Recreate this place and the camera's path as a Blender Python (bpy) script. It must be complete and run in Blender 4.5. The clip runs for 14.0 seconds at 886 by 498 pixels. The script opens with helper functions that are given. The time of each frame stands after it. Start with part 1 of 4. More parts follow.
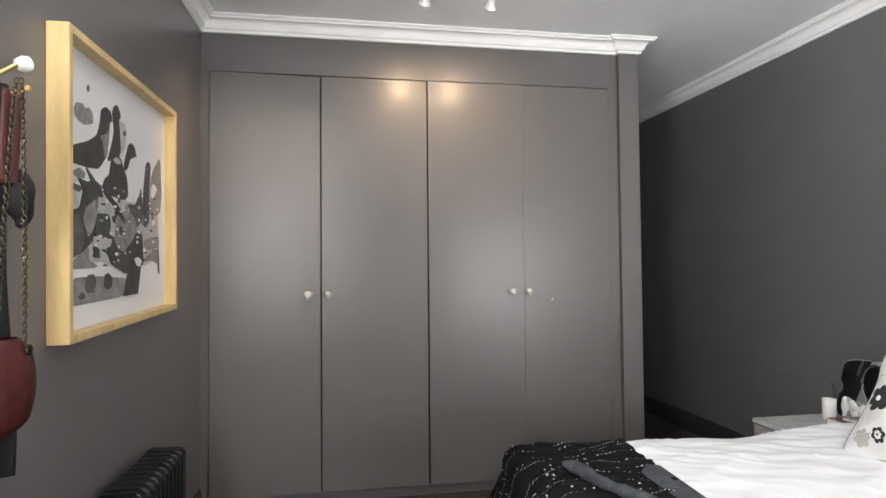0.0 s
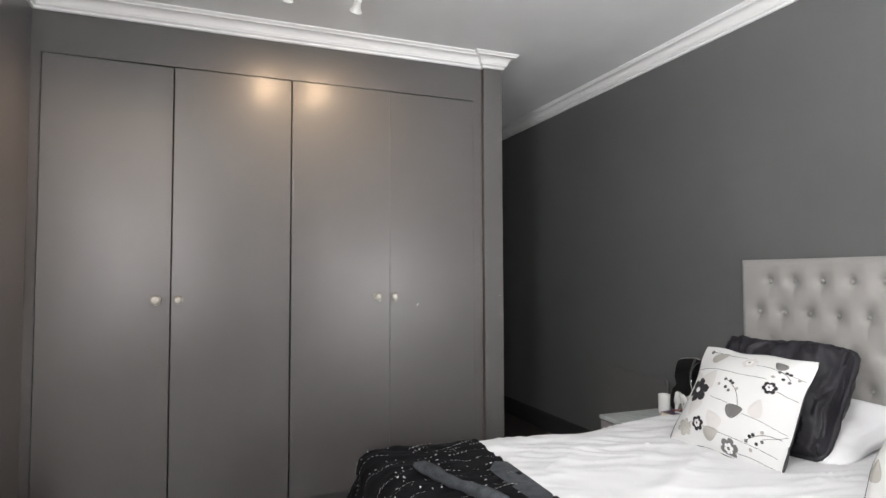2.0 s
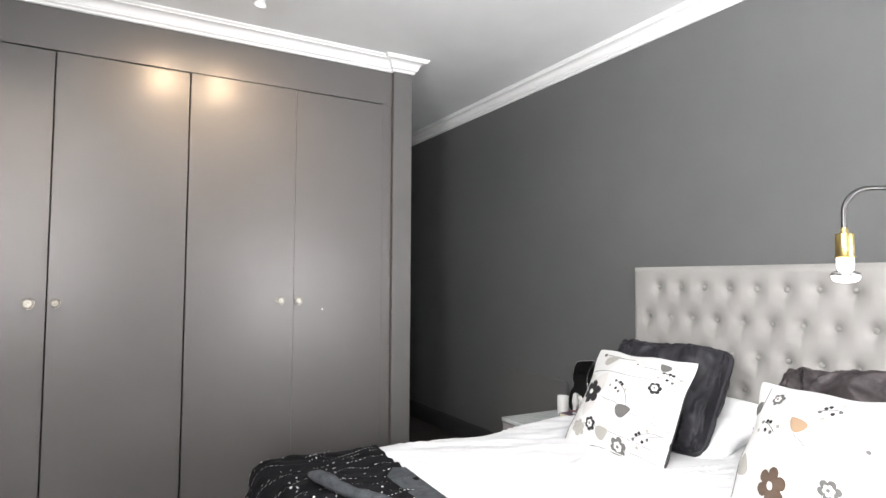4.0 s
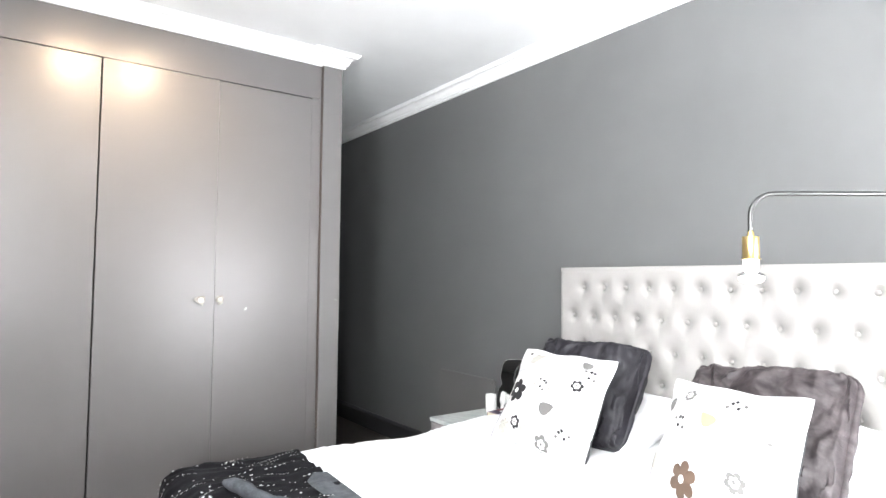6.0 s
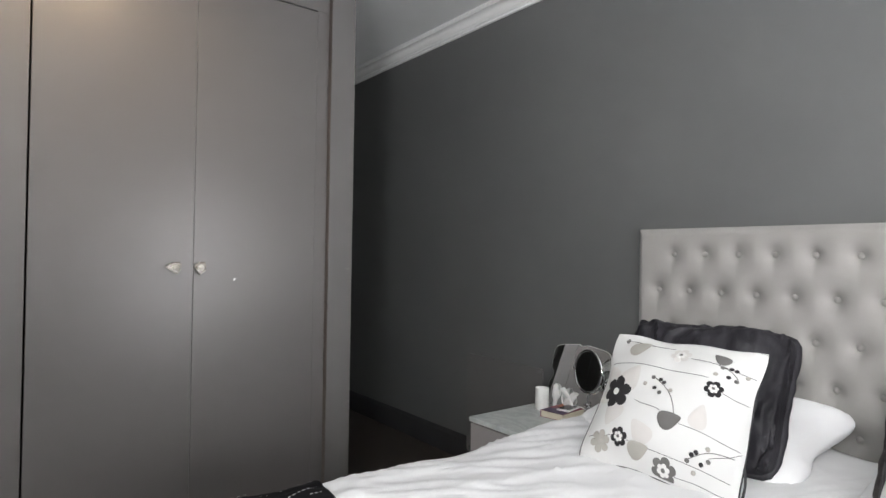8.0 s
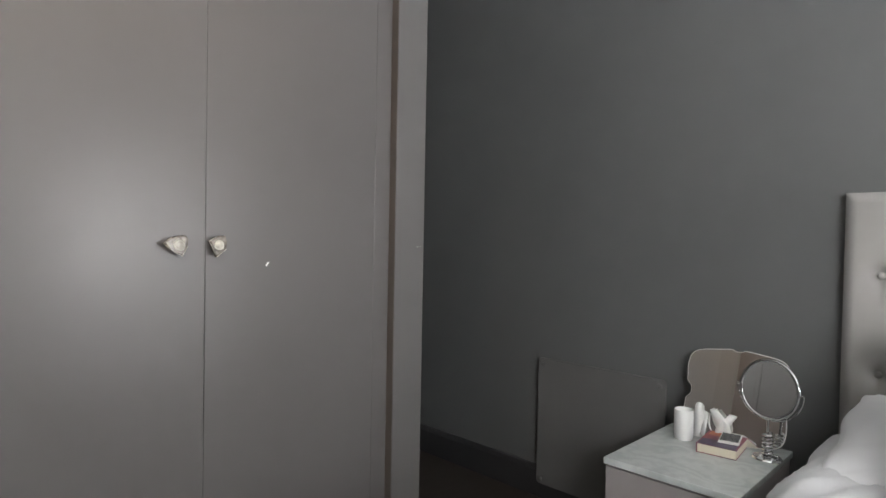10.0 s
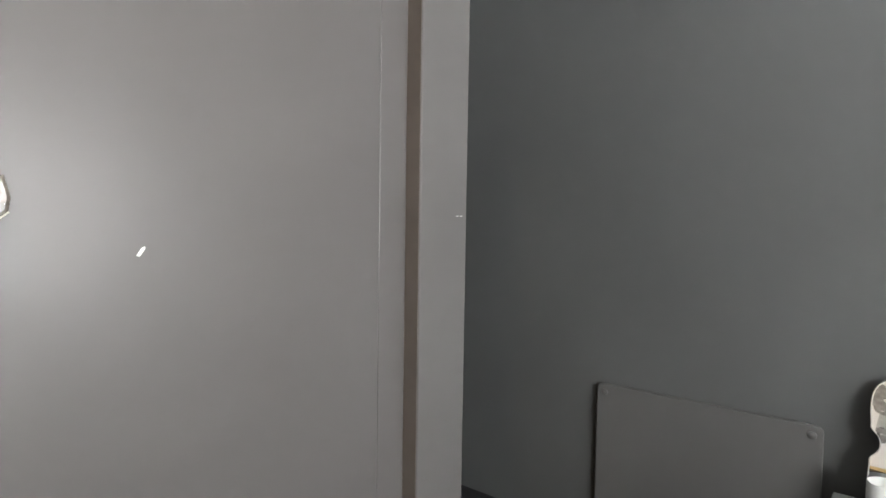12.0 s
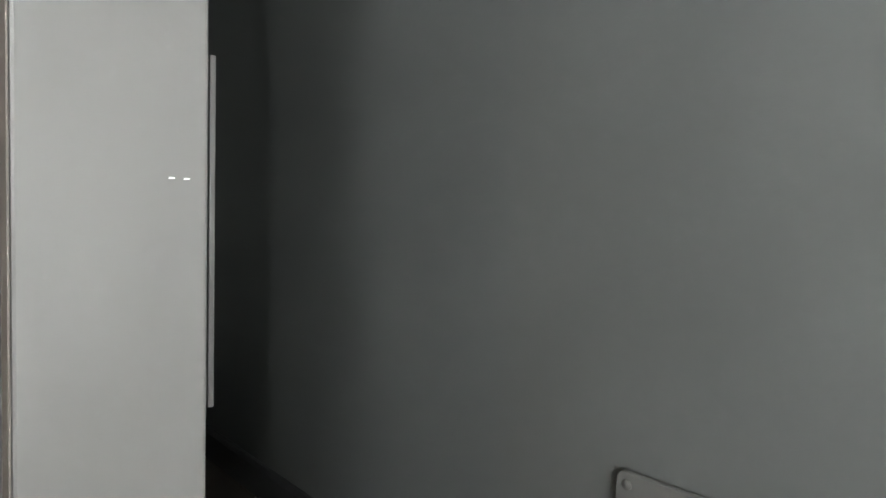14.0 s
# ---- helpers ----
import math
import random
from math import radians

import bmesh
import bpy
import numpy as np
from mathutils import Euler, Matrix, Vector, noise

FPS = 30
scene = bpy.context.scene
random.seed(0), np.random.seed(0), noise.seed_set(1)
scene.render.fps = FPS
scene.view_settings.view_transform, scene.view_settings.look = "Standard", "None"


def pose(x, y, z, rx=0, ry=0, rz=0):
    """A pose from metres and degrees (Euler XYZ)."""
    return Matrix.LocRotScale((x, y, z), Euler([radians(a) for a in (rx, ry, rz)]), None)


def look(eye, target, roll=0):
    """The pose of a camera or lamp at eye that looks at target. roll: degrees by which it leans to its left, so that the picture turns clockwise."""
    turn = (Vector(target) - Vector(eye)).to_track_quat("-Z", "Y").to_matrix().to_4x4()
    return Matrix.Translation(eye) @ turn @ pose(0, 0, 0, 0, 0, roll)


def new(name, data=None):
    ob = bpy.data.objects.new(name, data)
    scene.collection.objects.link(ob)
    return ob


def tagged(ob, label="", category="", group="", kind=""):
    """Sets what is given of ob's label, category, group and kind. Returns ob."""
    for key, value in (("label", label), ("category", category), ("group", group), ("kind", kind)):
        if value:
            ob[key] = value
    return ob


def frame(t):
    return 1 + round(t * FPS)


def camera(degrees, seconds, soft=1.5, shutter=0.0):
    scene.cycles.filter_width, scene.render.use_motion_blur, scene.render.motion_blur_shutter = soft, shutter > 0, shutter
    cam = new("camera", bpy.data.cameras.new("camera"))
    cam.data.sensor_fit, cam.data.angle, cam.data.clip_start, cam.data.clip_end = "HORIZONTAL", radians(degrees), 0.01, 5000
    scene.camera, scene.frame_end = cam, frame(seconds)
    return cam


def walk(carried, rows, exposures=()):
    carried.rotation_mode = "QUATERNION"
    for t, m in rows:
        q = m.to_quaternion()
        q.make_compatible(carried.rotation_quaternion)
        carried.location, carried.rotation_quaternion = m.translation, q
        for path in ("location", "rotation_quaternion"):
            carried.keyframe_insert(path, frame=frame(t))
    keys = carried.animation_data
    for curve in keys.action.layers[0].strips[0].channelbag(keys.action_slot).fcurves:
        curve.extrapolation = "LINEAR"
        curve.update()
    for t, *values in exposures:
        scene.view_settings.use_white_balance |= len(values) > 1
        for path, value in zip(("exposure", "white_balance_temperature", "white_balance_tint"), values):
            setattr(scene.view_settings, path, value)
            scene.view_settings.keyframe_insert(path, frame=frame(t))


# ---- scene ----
cam = camera(74.1, 14.0)
PATH = [
    (0, (0.713, -3.347, 1.324), (1.053, -1.377, 1.378), -0.5),
    (0.5, (0.715, -3.341, 1.315), (1.173, -1.395, 1.379), -0.3),
    (1, (0.772, -3.35, 1.295), (1.31, -1.425, 1.374), -0.3),
    (1.5, (0.782, -3.347, 1.297), (1.425, -1.455, 1.38), -0.2),
    (2, (0.811, -3.355, 1.287), (1.535, -1.493, 1.379), -0.2),
    (2.5, (0.832, -3.357, 1.288), (1.627, -1.524, 1.384), -0.1),
    (3, (0.85, -3.36, 1.288), (1.71, -1.557, 1.386), -0.1),
    (3.5, (0.859, -3.363, 1.287), (1.781, -1.591, 1.389), 0.1),
    (6, (0.909, -3.358, 1.289), (2.075, -1.736, 1.394), 0.5),
    (6.5, (0.956, -3.271, 1.258), (2.139, -1.661, 1.348), 0.5),
    (7, (1.022, -3.072, 1.249), (2.207, -1.462, 1.306), 0.6),
    (7.5, (1.064, -2.844, 1.237), (2.265, -1.245, 1.276), 0.7),
    (8, (1.104, -2.591, 1.234), (2.324, -1.007, 1.257), 0.9),
    (8.5, (1.131, -2.326, 1.227), (2.387, -0.77, 1.233), 1.0),
    (9, (1.155, -2.049, 1.207), (2.488, -0.558, 1.208), 0.9),
    (9.2, (1.154, -1.93, 1.21), (2.52, -0.469, 1.197), 1.0),
    (10.2, (1.145, -1.36, 1.195), (2.573, 0.036, 1.148), 1.05),
    (10.8, (1.265, -1.03, 1.185), (2.74, 0.32, 1.106), 1.05),
    (11.3, (1.46, -0.864, 1.175), (2.963, 0.452, 1.081), 1.1),
    (11.5, (1.504, -0.807, 1.165), (3.016, 0.499, 1.077), 0.9),
    (12, (1.66, -0.68, 1.157), (3.199, 0.593, 1.058), 0.9),
    (12.5, (1.827, -0.607, 1.116), (3.397, 0.631, 1.051), 1.4),
    (13, (2.015, -0.569, 1.118), (3.581, 0.673, 1.046), 1.1),
    (13.3, (2.109, -0.575, 1.121), (3.618, 0.734, 1.037), 1.4),
    (13.6, (2.199, -0.553, 1.112), (3.67, 0.8, 1.05), 0.5),
    (14, (2.331, -0.495, 1.135), (3.696, 0.964, 1.047), 1.4),
]
walk(cam, [(t, look(eye, target, roll)) for t, eye, target, roll in PATH],
     exposures=[(0.0, -0.24, 6500, 10), (1.2, -0.44, 6490, 10), (2.0, -0.44, 6460, 10), (3.0, -0.12, 6450, 10), (3.7, 0.04, 6450, 10), (5.8, 0.98, 6250, 9),
                (6.1, 0.88, 6250, 9), (6.5, 0.54, 6270, 9), (7.1, -0.01, 6350, 9), (7.6, -0.12, 6370, 9), (8.3, -0.5, 6400, 9), (9.2, -0.46, 6420, 9),
                (11.3, 0.2, 6420, 8), (13.0, 0.57, 6400, 5), (14.0, 0.84, 6380, 2)])

# ---- daylight and lamps ----
X0, X1, YB, YE, ZC = -0.042, 3.41, -4.3, 2.6, 2.69   # room: left wall, bed wall, window wall, passage end, ceiling

world = bpy.data.worlds.new("sky")
scene.world = world
world.use_nodes = True
sky = world.node_tree.nodes.new("ShaderNodeTexSky")
sky.sky_type = "NISHITA"
sky.sun_disc = False
sky.sun_elevation, sky.sun_rotation = radians(50), radians(200)
world.node_tree.links.new(sky.outputs[0], world.node_tree.nodes["Background"].inputs[0])
world.node_tree.nodes["Background"].inputs[1].default_value = 0.1

sun = new("sun", bpy.data.lights.new("sun", "SUN"))
sun.data.energy, sun.data.angle, sun.data.color = 2.5, radians(0.5), (1.0, 0.95, 0.88)
sun.matrix_world = look((0, 0, 6), (2.5, -3.0, 0))

WINDOWS = [(-0.02, 0.36, 0.75, 2.4), (2.42, 3.36, 0.55, 1.75)]   # openings in the window wall: x0, x1, z0, z1
SIDE = (-4.1, -2.6, 1.2, 2.5)                                    # opening in the west wall: y0, y1, z0, z1
DAY = (1.0, 0.983, 0.985)


def daylight(m, width, height, watts):
    day = new("daylight", bpy.data.lights.new("daylight", "AREA"))
    day.data.shape, day.data.size, day.data.size_y = "RECTANGLE", width, height
    day.data.energy, day.data.color = watts, DAY
    day.matrix_world = m


daylight(look((0.17, YB - 0.12, 1.57), (0.17, 0, 2.7)), 0.34, 1.45, 53)
daylight(look((2.89, YB - 0.12, 1.15), (1.9, -0.6, 2.7)), 0.88, 1.0, 56)
daylight(look((X0 - 0.12, -3.35, 1.85), (4, -4.6, 4.3)), 1.3, 0.9, 164)


def spot(eye, target, watts, cone=118):
    lamp = new("spot_beam", bpy.data.lights.new("spot_beam", "SPOT"))
    lamp.data.energy, lamp.data.color = watts, (1.0, 0.72, 0.45)
    lamp.data.spot_size, lamp.data.spot_blend, lamp.data.shadow_soft_size = radians(cone), 1.0, 0.025
    lamp.matrix_world = look(eye, target)


spot((1.105, -0.575, 2.525), (1.085, 0.0, 1.95), 21)
spot((1.430, -0.575, 2.525), (1.52, 0.0, 1.95), 21)
# added beam from an unseen third head, brightens the west corner
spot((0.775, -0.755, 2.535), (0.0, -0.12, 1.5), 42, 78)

# ---- materials ----


def shader(name, base, rough=0.5, metal=0.0, bump=0.0, bump_scale=60.0, vary=0.0, vary_scale=4.0, spec=0.5, second=None, grain=0.0,
           coat=0.0, sheen=0.0, stretch=(1, 1, 1), rough_vary=0.05, swirl=0.0, coat_rough=0.2):
    """A surface with two scales of variation: broad patches and fine grain, and fine relief."""
    m = bpy.data.materials.new(name)
    m.use_nodes = True
    nt = m.node_tree
    b = nt.nodes["Principled BSDF"]
    b.inputs["Base Color"].default_value = (*base, 1)
    b.inputs["Roughness"].default_value = rough
    b.inputs["Metallic"].default_value = metal
    b.inputs["Specular IOR Level"].default_value = spec
    b.inputs["Coat Weight"].default_value, b.inputs["Coat Roughness"].default_value = coat, coat_rough
    b.inputs["Sheen Weight"].default_value = sheen
    if not (bump or vary or grain):
        return m
    tc = nt.nodes.new("ShaderNodeTexCoord")
    mp = nt.nodes.new("ShaderNodeMapping")
    mp.inputs["Scale"].default_value = stretch
    nt.links.new(tc.outputs["Object"], mp.inputs[0])
    fine = nt.nodes.new("ShaderNodeTexNoise")
    fine.inputs["Scale"].default_value, fine.inputs["Detail"].default_value = bump_scale, 4
    nt.links.new(mp.outputs[0], fine.inputs[0])
    if vary or grain:
        broad = nt.nodes.new("ShaderNodeTexNoise")
        broad.inputs["Scale"].default_value, broad.inputs["Detail"].default_value = vary_scale, 5
        broad.inputs["Distortion"].default_value = swirl
        nt.links.new(mp.outputs[0], broad.inputs[0])
        ramp = nt.nodes.new("ShaderNodeValToRGB")
        ramp.color_ramp.elements[0].position, ramp.color_ramp.elements[1].position = 0.3, 0.7
        dark = second or tuple(c * (1 - vary) for c in base)
        light = base if second else tuple(min(1, c * (1 + vary * 0.6)) for c in base)
        ramp.color_ramp.elements[0].color, ramp.color_ramp.elements[1].color = (*dark, 1), (*light, 1)
        nt.links.new(broad.outputs[0], ramp.inputs[0])
        mix = nt.nodes.new("ShaderNodeMix")
        mix.data_type, mix.blend_type = "RGBA", "OVERLAY"
        mix.inputs[0].default_value = grain
        nt.links.new(ramp.outputs[0], mix.inputs[6])
        nt.links.new(fine.outputs[0], mix.inputs[7])
        nt.links.new(mix.outputs[2], b.inputs["Base Color"])
        rr = nt.nodes.new("ShaderNodeMapRange")
        rr.inputs[3].default_value, rr.inputs[4].default_value = max(0, rough - rough_vary), min(1, rough + rough_vary)
        nt.links.new(broad.outputs[0], rr.inputs[0])
        nt.links.new(rr.outputs[0], b.inputs["Roughness"])
    if bump:
        bn = nt.nodes.new("ShaderNodeBump")
        bn.inputs["Strength"].default_value, bn.inputs["Distance"].default_value = bump, 0.002
        nt.links.new(fine.outputs[0], bn.inputs["Height"])
        nt.links.new(bn.outputs[0], b.inputs["Normal"])
    return m


def glass(name, colour=(1, 1, 1), rough=0.0):
    m = bpy.data.materials.new(name)
    m.use_nodes = True
    b = m.node_tree.nodes["Principled BSDF"]
    b.inputs["Base Color"].default_value = (*colour, 1)
    b.inputs["Roughness"].default_value = rough
    b.inputs["Transmission Weight"].default_value = 1.0
    return m


M_WALL = shader("wall_paint_charcoal", (0.118, 0.12, 0.118), 0.42, bump=0.12, bump_scale=90, vary=0.06, vary_scale=2.5)
M_DOOR = shader("wardrobe_paint_grey", (0.1135, 0.1070, 0.1050), 0.35, bump=0.05, bump_scale=35, vary=0.04, vary_scale=2.0, rough_vary=0.008, coat=0.05, coat_rough=0.22)
M_PILASTER = shader("pilaster_paint_grey", (0.118, 0.113, 0.110), 0.5, bump=0.08, bump_scale=60, vary=0.04, vary_scale=2.5)
# charcoal again, the west wall's light put into a paler, warmer colour
M_WALLW = shader("wall_paint_charcoal_lit", (0.150, 0.138, 0.140), 0.32, bump=0.12, bump_scale=90, vary=0.06, vary_scale=2.5)
M_CEIL = shader("ceiling_paint_white", (0.86, 0.875, 0.87), 0.7, bump=0.06, bump_scale=50, vary=0.03)
M_CORN = shader("cornice_paint_white", (0.87, 0.87, 0.86), 0.5, bump=0.05, bump_scale=40, vary=0.03)
M_FLOOR = shader("floor_dark_wood", (0.05, 0.04, 0.034), 0.4, bump=0.2, bump_scale=40, vary=0.3, vary_scale=6, grain=0.3, stretch=(1, 8, 1))
M_DARK = shader("gap_interior", (0.02, 0.018, 0.017), 0.8)
M_WINFRAME = shader("window_frame_white", (0.75, 0.75, 0.74), 0.4, vary=0.03)
M_GLASS = glass("window_glass")

# ---- mesh helpers ----


def box(bm, x0, x1, y0, y1, z0, z1, bevel=0.0):
    lo, hi = Vector((min(x0, x1), min(y0, y1), min(z0, z1))), Vector((max(x0, x1), max(y0, y1), max(z0, z1)))
    r = bmesh.ops.create_cube(bm, size=1)
    bmesh.ops.scale(bm, vec=hi - lo, verts=r["verts"])
    bmesh.ops.translate(bm, vec=(hi + lo) / 2, verts=r["verts"])
    if bevel:
        es = list({e for v in r["verts"] for e in v.link_edges})
        bmesh.ops.bevel(bm, geom=es, offset=bevel, segments=2, profile=0.5, affect="EDGES")
    return bm


def cyl(bm, p0, p1, r0, r1=None, seg=24, caps=True):
    p0, p1 = Vector(p0), Vector(p1)
    d = p1 - p0
    m = Matrix.Translation((p0 + p1) / 2) @ d.to_track_quat("Z", "Y").to_matrix().to_4x4()
    bmesh.ops.create_cone(bm, cap_ends=caps, segments=seg, radius1=r0, radius2=r0 if r1 is None else r1, depth=d.length, matrix=m)
    return bm


def lathe(bm, profile, seg=32, m=None):
    """Turns a profile of (radius, height) round z; m places it."""
    rings = []
    for r, h in profile:
        ring = []
        for i in range(seg):
            a = 2 * math.pi * i / seg
            p = Vector((r * math.cos(a), r * math.sin(a), h))
            ring.append(bm.verts.new(m @ p if m else p))
        rings.append(ring)
    for a, b in zip(rings, rings[1:]):
        for i in range(seg):
            bm.faces.new((a[i], a[(i + 1) % seg], b[(i + 1) % seg], b[i]))
    for ring in (rings[0], rings[-1]):
        bm.faces.new(ring)
    bmesh.ops.recalc_face_normals(bm, faces=bm.faces)
    return bm


def tube(bm, pts, r, seg=10, caps=True):
    """A round tube along points."""
    pts = [Vector(p) for p in pts]
    rings = []
    up = None
    for i, p in enumerate(pts):
        d = (pts[min(i + 1, len(pts) - 1)] - pts[max(i - 1, 0)]).normalized()
        if up is None:
            up = d.orthogonal().normalized()
        up = (up - d * up.dot(d)).normalized()
        side = d.cross(up)
        rr = r(i / (len(pts) - 1)) if callable(r) else r
        rings.append([bm.verts.new(p + (up * math.cos(2 * math.pi * k / seg) + side * math.sin(2 * math.pi * k / seg)) * rr) for k in range(seg)])
    for a, b in zip(rings, rings[1:]):
        for k in range(seg):
            bm.faces.new((a[k], a[(k + 1) % seg], b[(k + 1) % seg], b[k]))
    if caps:
        bm.faces.new(rings[0]), bm.faces.new(rings[-1])
    bmesh.ops.recalc_face_normals(bm, faces=bm.faces)
    return bm


def sheet(bm, nu, nv, f, closed_u=False):
    """A grid of nu by nv quads through f(u, v), u and v from 0 to 1."""
    vs = [[bm.verts.new(f(i / nu, j / nv)) for j in range(nv + 1)] for i in range(nu + 1)]
    for i in range(nu):
        for j in range(nv):
            bm.faces.new((vs[i][j], vs[i + 1][j], vs[i + 1][j + 1], vs[i][j + 1]))
    return vs


def mesh_of(name, bm, material, smooth=True, angle=40):
    me = bpy.data.meshes.new(name)
    if smooth:
        bm.normal_update()
        for f in bm.faces:
            f.smooth = max(abs(c) for c in f.normal) < 0.9985
        for e in bm.edges:
            if len(e.link_faces) == 2 and e.calc_face_angle(0) > radians(angle):
                e.smooth = False
    bm.to_mesh(me)
    bm.free()
    for m in material if isinstance(material, (list, tuple)) else (material,):
        me.materials.append(m)
    return me


def part(name, bm, material, parent, label="", smooth=True, angle=40):
    ob = new(name, mesh_of(name, bm, material, smooth, angle))
    if parent is not None:
        ob.parent = parent
    return tagged(ob, label) if label else ob


def thing(name, at, label, category, group="", rz=0.0, kind=""):
    ob = new(name)
    ob.matrix_world = at if isinstance(at, Matrix) else pose(*at, 0, 0, rz)
    ob.empty_display_size = 0.05
    return tagged(ob, label, category, group, kind)


def setting(name, bm, material, label, category, smooth=False, angle=40):
    return tagged(part(name, bm, material, None, "", smooth, angle), label, category, kind="structure")


def B(*a, bevel=0.0):
    return box(bmesh.new(), *a, bevel=bevel)


def rnd(a, b):
    return random.uniform(a, b)


# ---- the room ----
T = 0.14
setting("floor", B(X0 - T, X1 + T, YB - T, YE + T, -0.15, 0.0), M_FLOOR, "dark brown wooden floor in shade", "floor")
setting("ceiling", B(X0 - T, X1 + T, YB - T, YE + T, ZC, ZC + 0.15), M_CEIL, "smooth white painted bedroom ceiling", "ceiling")
setting("wall_east", B(X1, X1 + T, YB - T, YE + T, 0, ZC), M_WALL, "charcoal grey painted wall behind the bed", "wall")
setting("wall_passage_end", B(X0, X1, YE, YE + T, 0, ZC), M_WALL, "dark grey wall closing the passage", "wall")
setting("wall_passage", B(2.40, 2.512, 0.66, YE, 0, ZC), M_WALL, "dark grey wall along the passage", "wall")

bm = bmesh.new()
cuts = [X0] + [v for w in WINDOWS for v in w[:2]] + [X1]
for a, b in zip(cuts[::2], cuts[1::2]):
    box(bm, a, b, YB - T, YB, 0, ZC)
for wx0, wx1, wz0, wz1 in WINDOWS:
    box(bm, wx0, wx1, YB - T, YB, 0, wz0)
    box(bm, wx0, wx1, YB - T, YB, wz1, ZC)
setting("wall_south", bm, M_WALL, "charcoal grey painted wall with two windows", "wall")
wy0, wy1, dz0, dz1 = SIDE
bm = bmesh.new()
box(bm, X0 - T, X0, YB - T, wy0, 0, ZC)
box(bm, X0 - T, X0, wy1, YE + T, 0, ZC)
box(bm, X0 - T, X0, wy0, wy1, 0, dz0)
box(bm, X0 - T, X0, wy0, wy1, dz1, ZC)
setting("wall_west", bm, M_WALLW, "charcoal grey painted plaster wall", "wall")


def window(name, at, w, h):
    """A white frame with one clear pane, its lower left corner at the origin of at, looking along y."""
    win = thing(name, at, "white framed window with clear panes", "window", kind="structure")
    bm = bmesh.new()
    for a in ((0, 0.05, 0, h), (w - 0.05, w, 0, h), (0.05, w - 0.05, 0, 0.05), (0.05, w - 0.05, h - 0.05, h)):
        box(bm, a[0], a[1], -0.12, -0.07, a[2], a[3])
    part("window_frame", bm, M_WINFRAME, win, smooth=False)
    pane = part("pane", B(0.05, w - 0.05, -0.1, -0.094, 0.05, h - 0.05), M_GLASS, win, smooth=False)
    pane.visible_shadow = False


for n, (wx0, wx1, wz0, wz1) in enumerate(WINDOWS):
    window(f"window_{n + 1}", pose(wx0, YB, wz0), wx1 - wx0, wz1 - wz0)
window("window_3", pose(X0, wy1, dz0, 0, 0, -90), wy1 - wy0, dz1 - dz0)
setting("ground", B(-60, 60, -60, 60, -0.4, -0.3), shader("garden_ground", (0.12, 0.14, 0.08), 0.9, vary=0.4, vary_scale=1.5), "green garden ground outside", "ground")

# ---- cornice and skirting, run round the plan ----
PLAN = [(X0, YB), (X1, YB), (X1, YE), (2.512, YE), (2.512, -0.03), (2.385, -0.03), (2.385, 0.0), (X0, 0.0)]


def inset(k, d):
    """Corner k of the plan moved d into the room, mitred."""
    p, a, b = Vector(PLAN[k]), Vector(PLAN[k - 1]), Vector(PLAN[(k + 1) % len(PLAN)])
    e, f = (p - a).normalized(), (b - p).normalized()
    n1, n2 = Vector((-e.y, e.x)), Vector((-f.y, f.x))
    m = (n1 + n2).normalized()
    return p + m * (d / max(0.2, m.dot(n1)))


def mould(name, profile, runs, material, label, category):
    """A moulding with the given (out from the wall, height) profile along runs of plan corners."""
    bm = bmesh.new()
    for run in runs:
        rows = [[bm.verts.new((*inset(k, d), h)) for d, h in profile] for k in run]
        for a, b in zip(rows, rows[1:]):
            for i in range(len(profile) - 1):
                bm.faces.new((a[i], b[i], b[i + 1], a[i + 1]))
    bmesh.ops.recalc_face_normals(bm, faces=bm.faces)
    return setting(name, bm, material, label, category, True, 25)


CH = 2.605
cove = [(0.030 + 0.034 * (1 - math.cos(a)), CH + 0.027 + 0.036 * math.sin(a)) for a in [i * math.pi / 16 for i in range(9)]]
CORNICE = [(-0.004, CH), (0.010, CH), (0.013, CH + 0.003), (0.013, CH + 0.014), (0.020, CH + 0.016), (0.025, CH + 0.021), (0.025, CH + 0.027)] + cove + \
          [(0.072, CH + 0.063), (0.072, CH + 0.070), (0.080, CH + 0.074), (0.084, CH + 0.079), (0.084, ZC + 0.002)]
mould("cornice", CORNICE, [[0, 1, 2, 3, 4, 5, 6, 7, 0]], M_CORN, "white moulded plaster cornice below the ceiling", "cornice")
SKIRT = [(-0.004, 0.0), (0.014, 0.0), (0.014, 0.12), (0.008, 0.14), (0.003, 0.145), (-0.004, 0.146)]
mould("baseboard", SKIRT, [[7, 0, 1, 2, 3, 4]], shader("skirting_paint", (0.035, 0.034, 0.036), 0.5, vary=0.1), "dark grey painted skirting board", "baseboard")

# ---- the wardrobe wall ----
wardrobe = thing("built_in_wardrobe", (0, 0, 0), "grey painted built-in wardrobe with four tall doors", "wardrobe")
DT, DB = 2.393, 0.07
bm = bmesh.new()
box(bm, X0, 2.385, 0.001, 0.021, DT + 0.004, ZC - 0.002)
part("fascia", bm, M_DOOR, wardrobe, smooth=False)
part("plinth", B(X0, 2.385, 0.045, 0.063, 0.0, DB - 0.006), M_DOOR, wardrobe, smooth=False)
part("filler_strip", B(X0, 0.003, 0.001, 0.021, DB - 0.006, DT + 0.004), M_DOOR, wardrobe, smooth=False)
part("seam_backing", B(1.765, 1.790, 0.007, 0.019, DB, DT - 0.002), M_DOOR, wardrobe, smooth=False)
part("seam_backing", B(2.310, 2.330, 0.0025, 0.019, DB, DT - 0.002), M_DOOR, wardrobe, smooth=False)
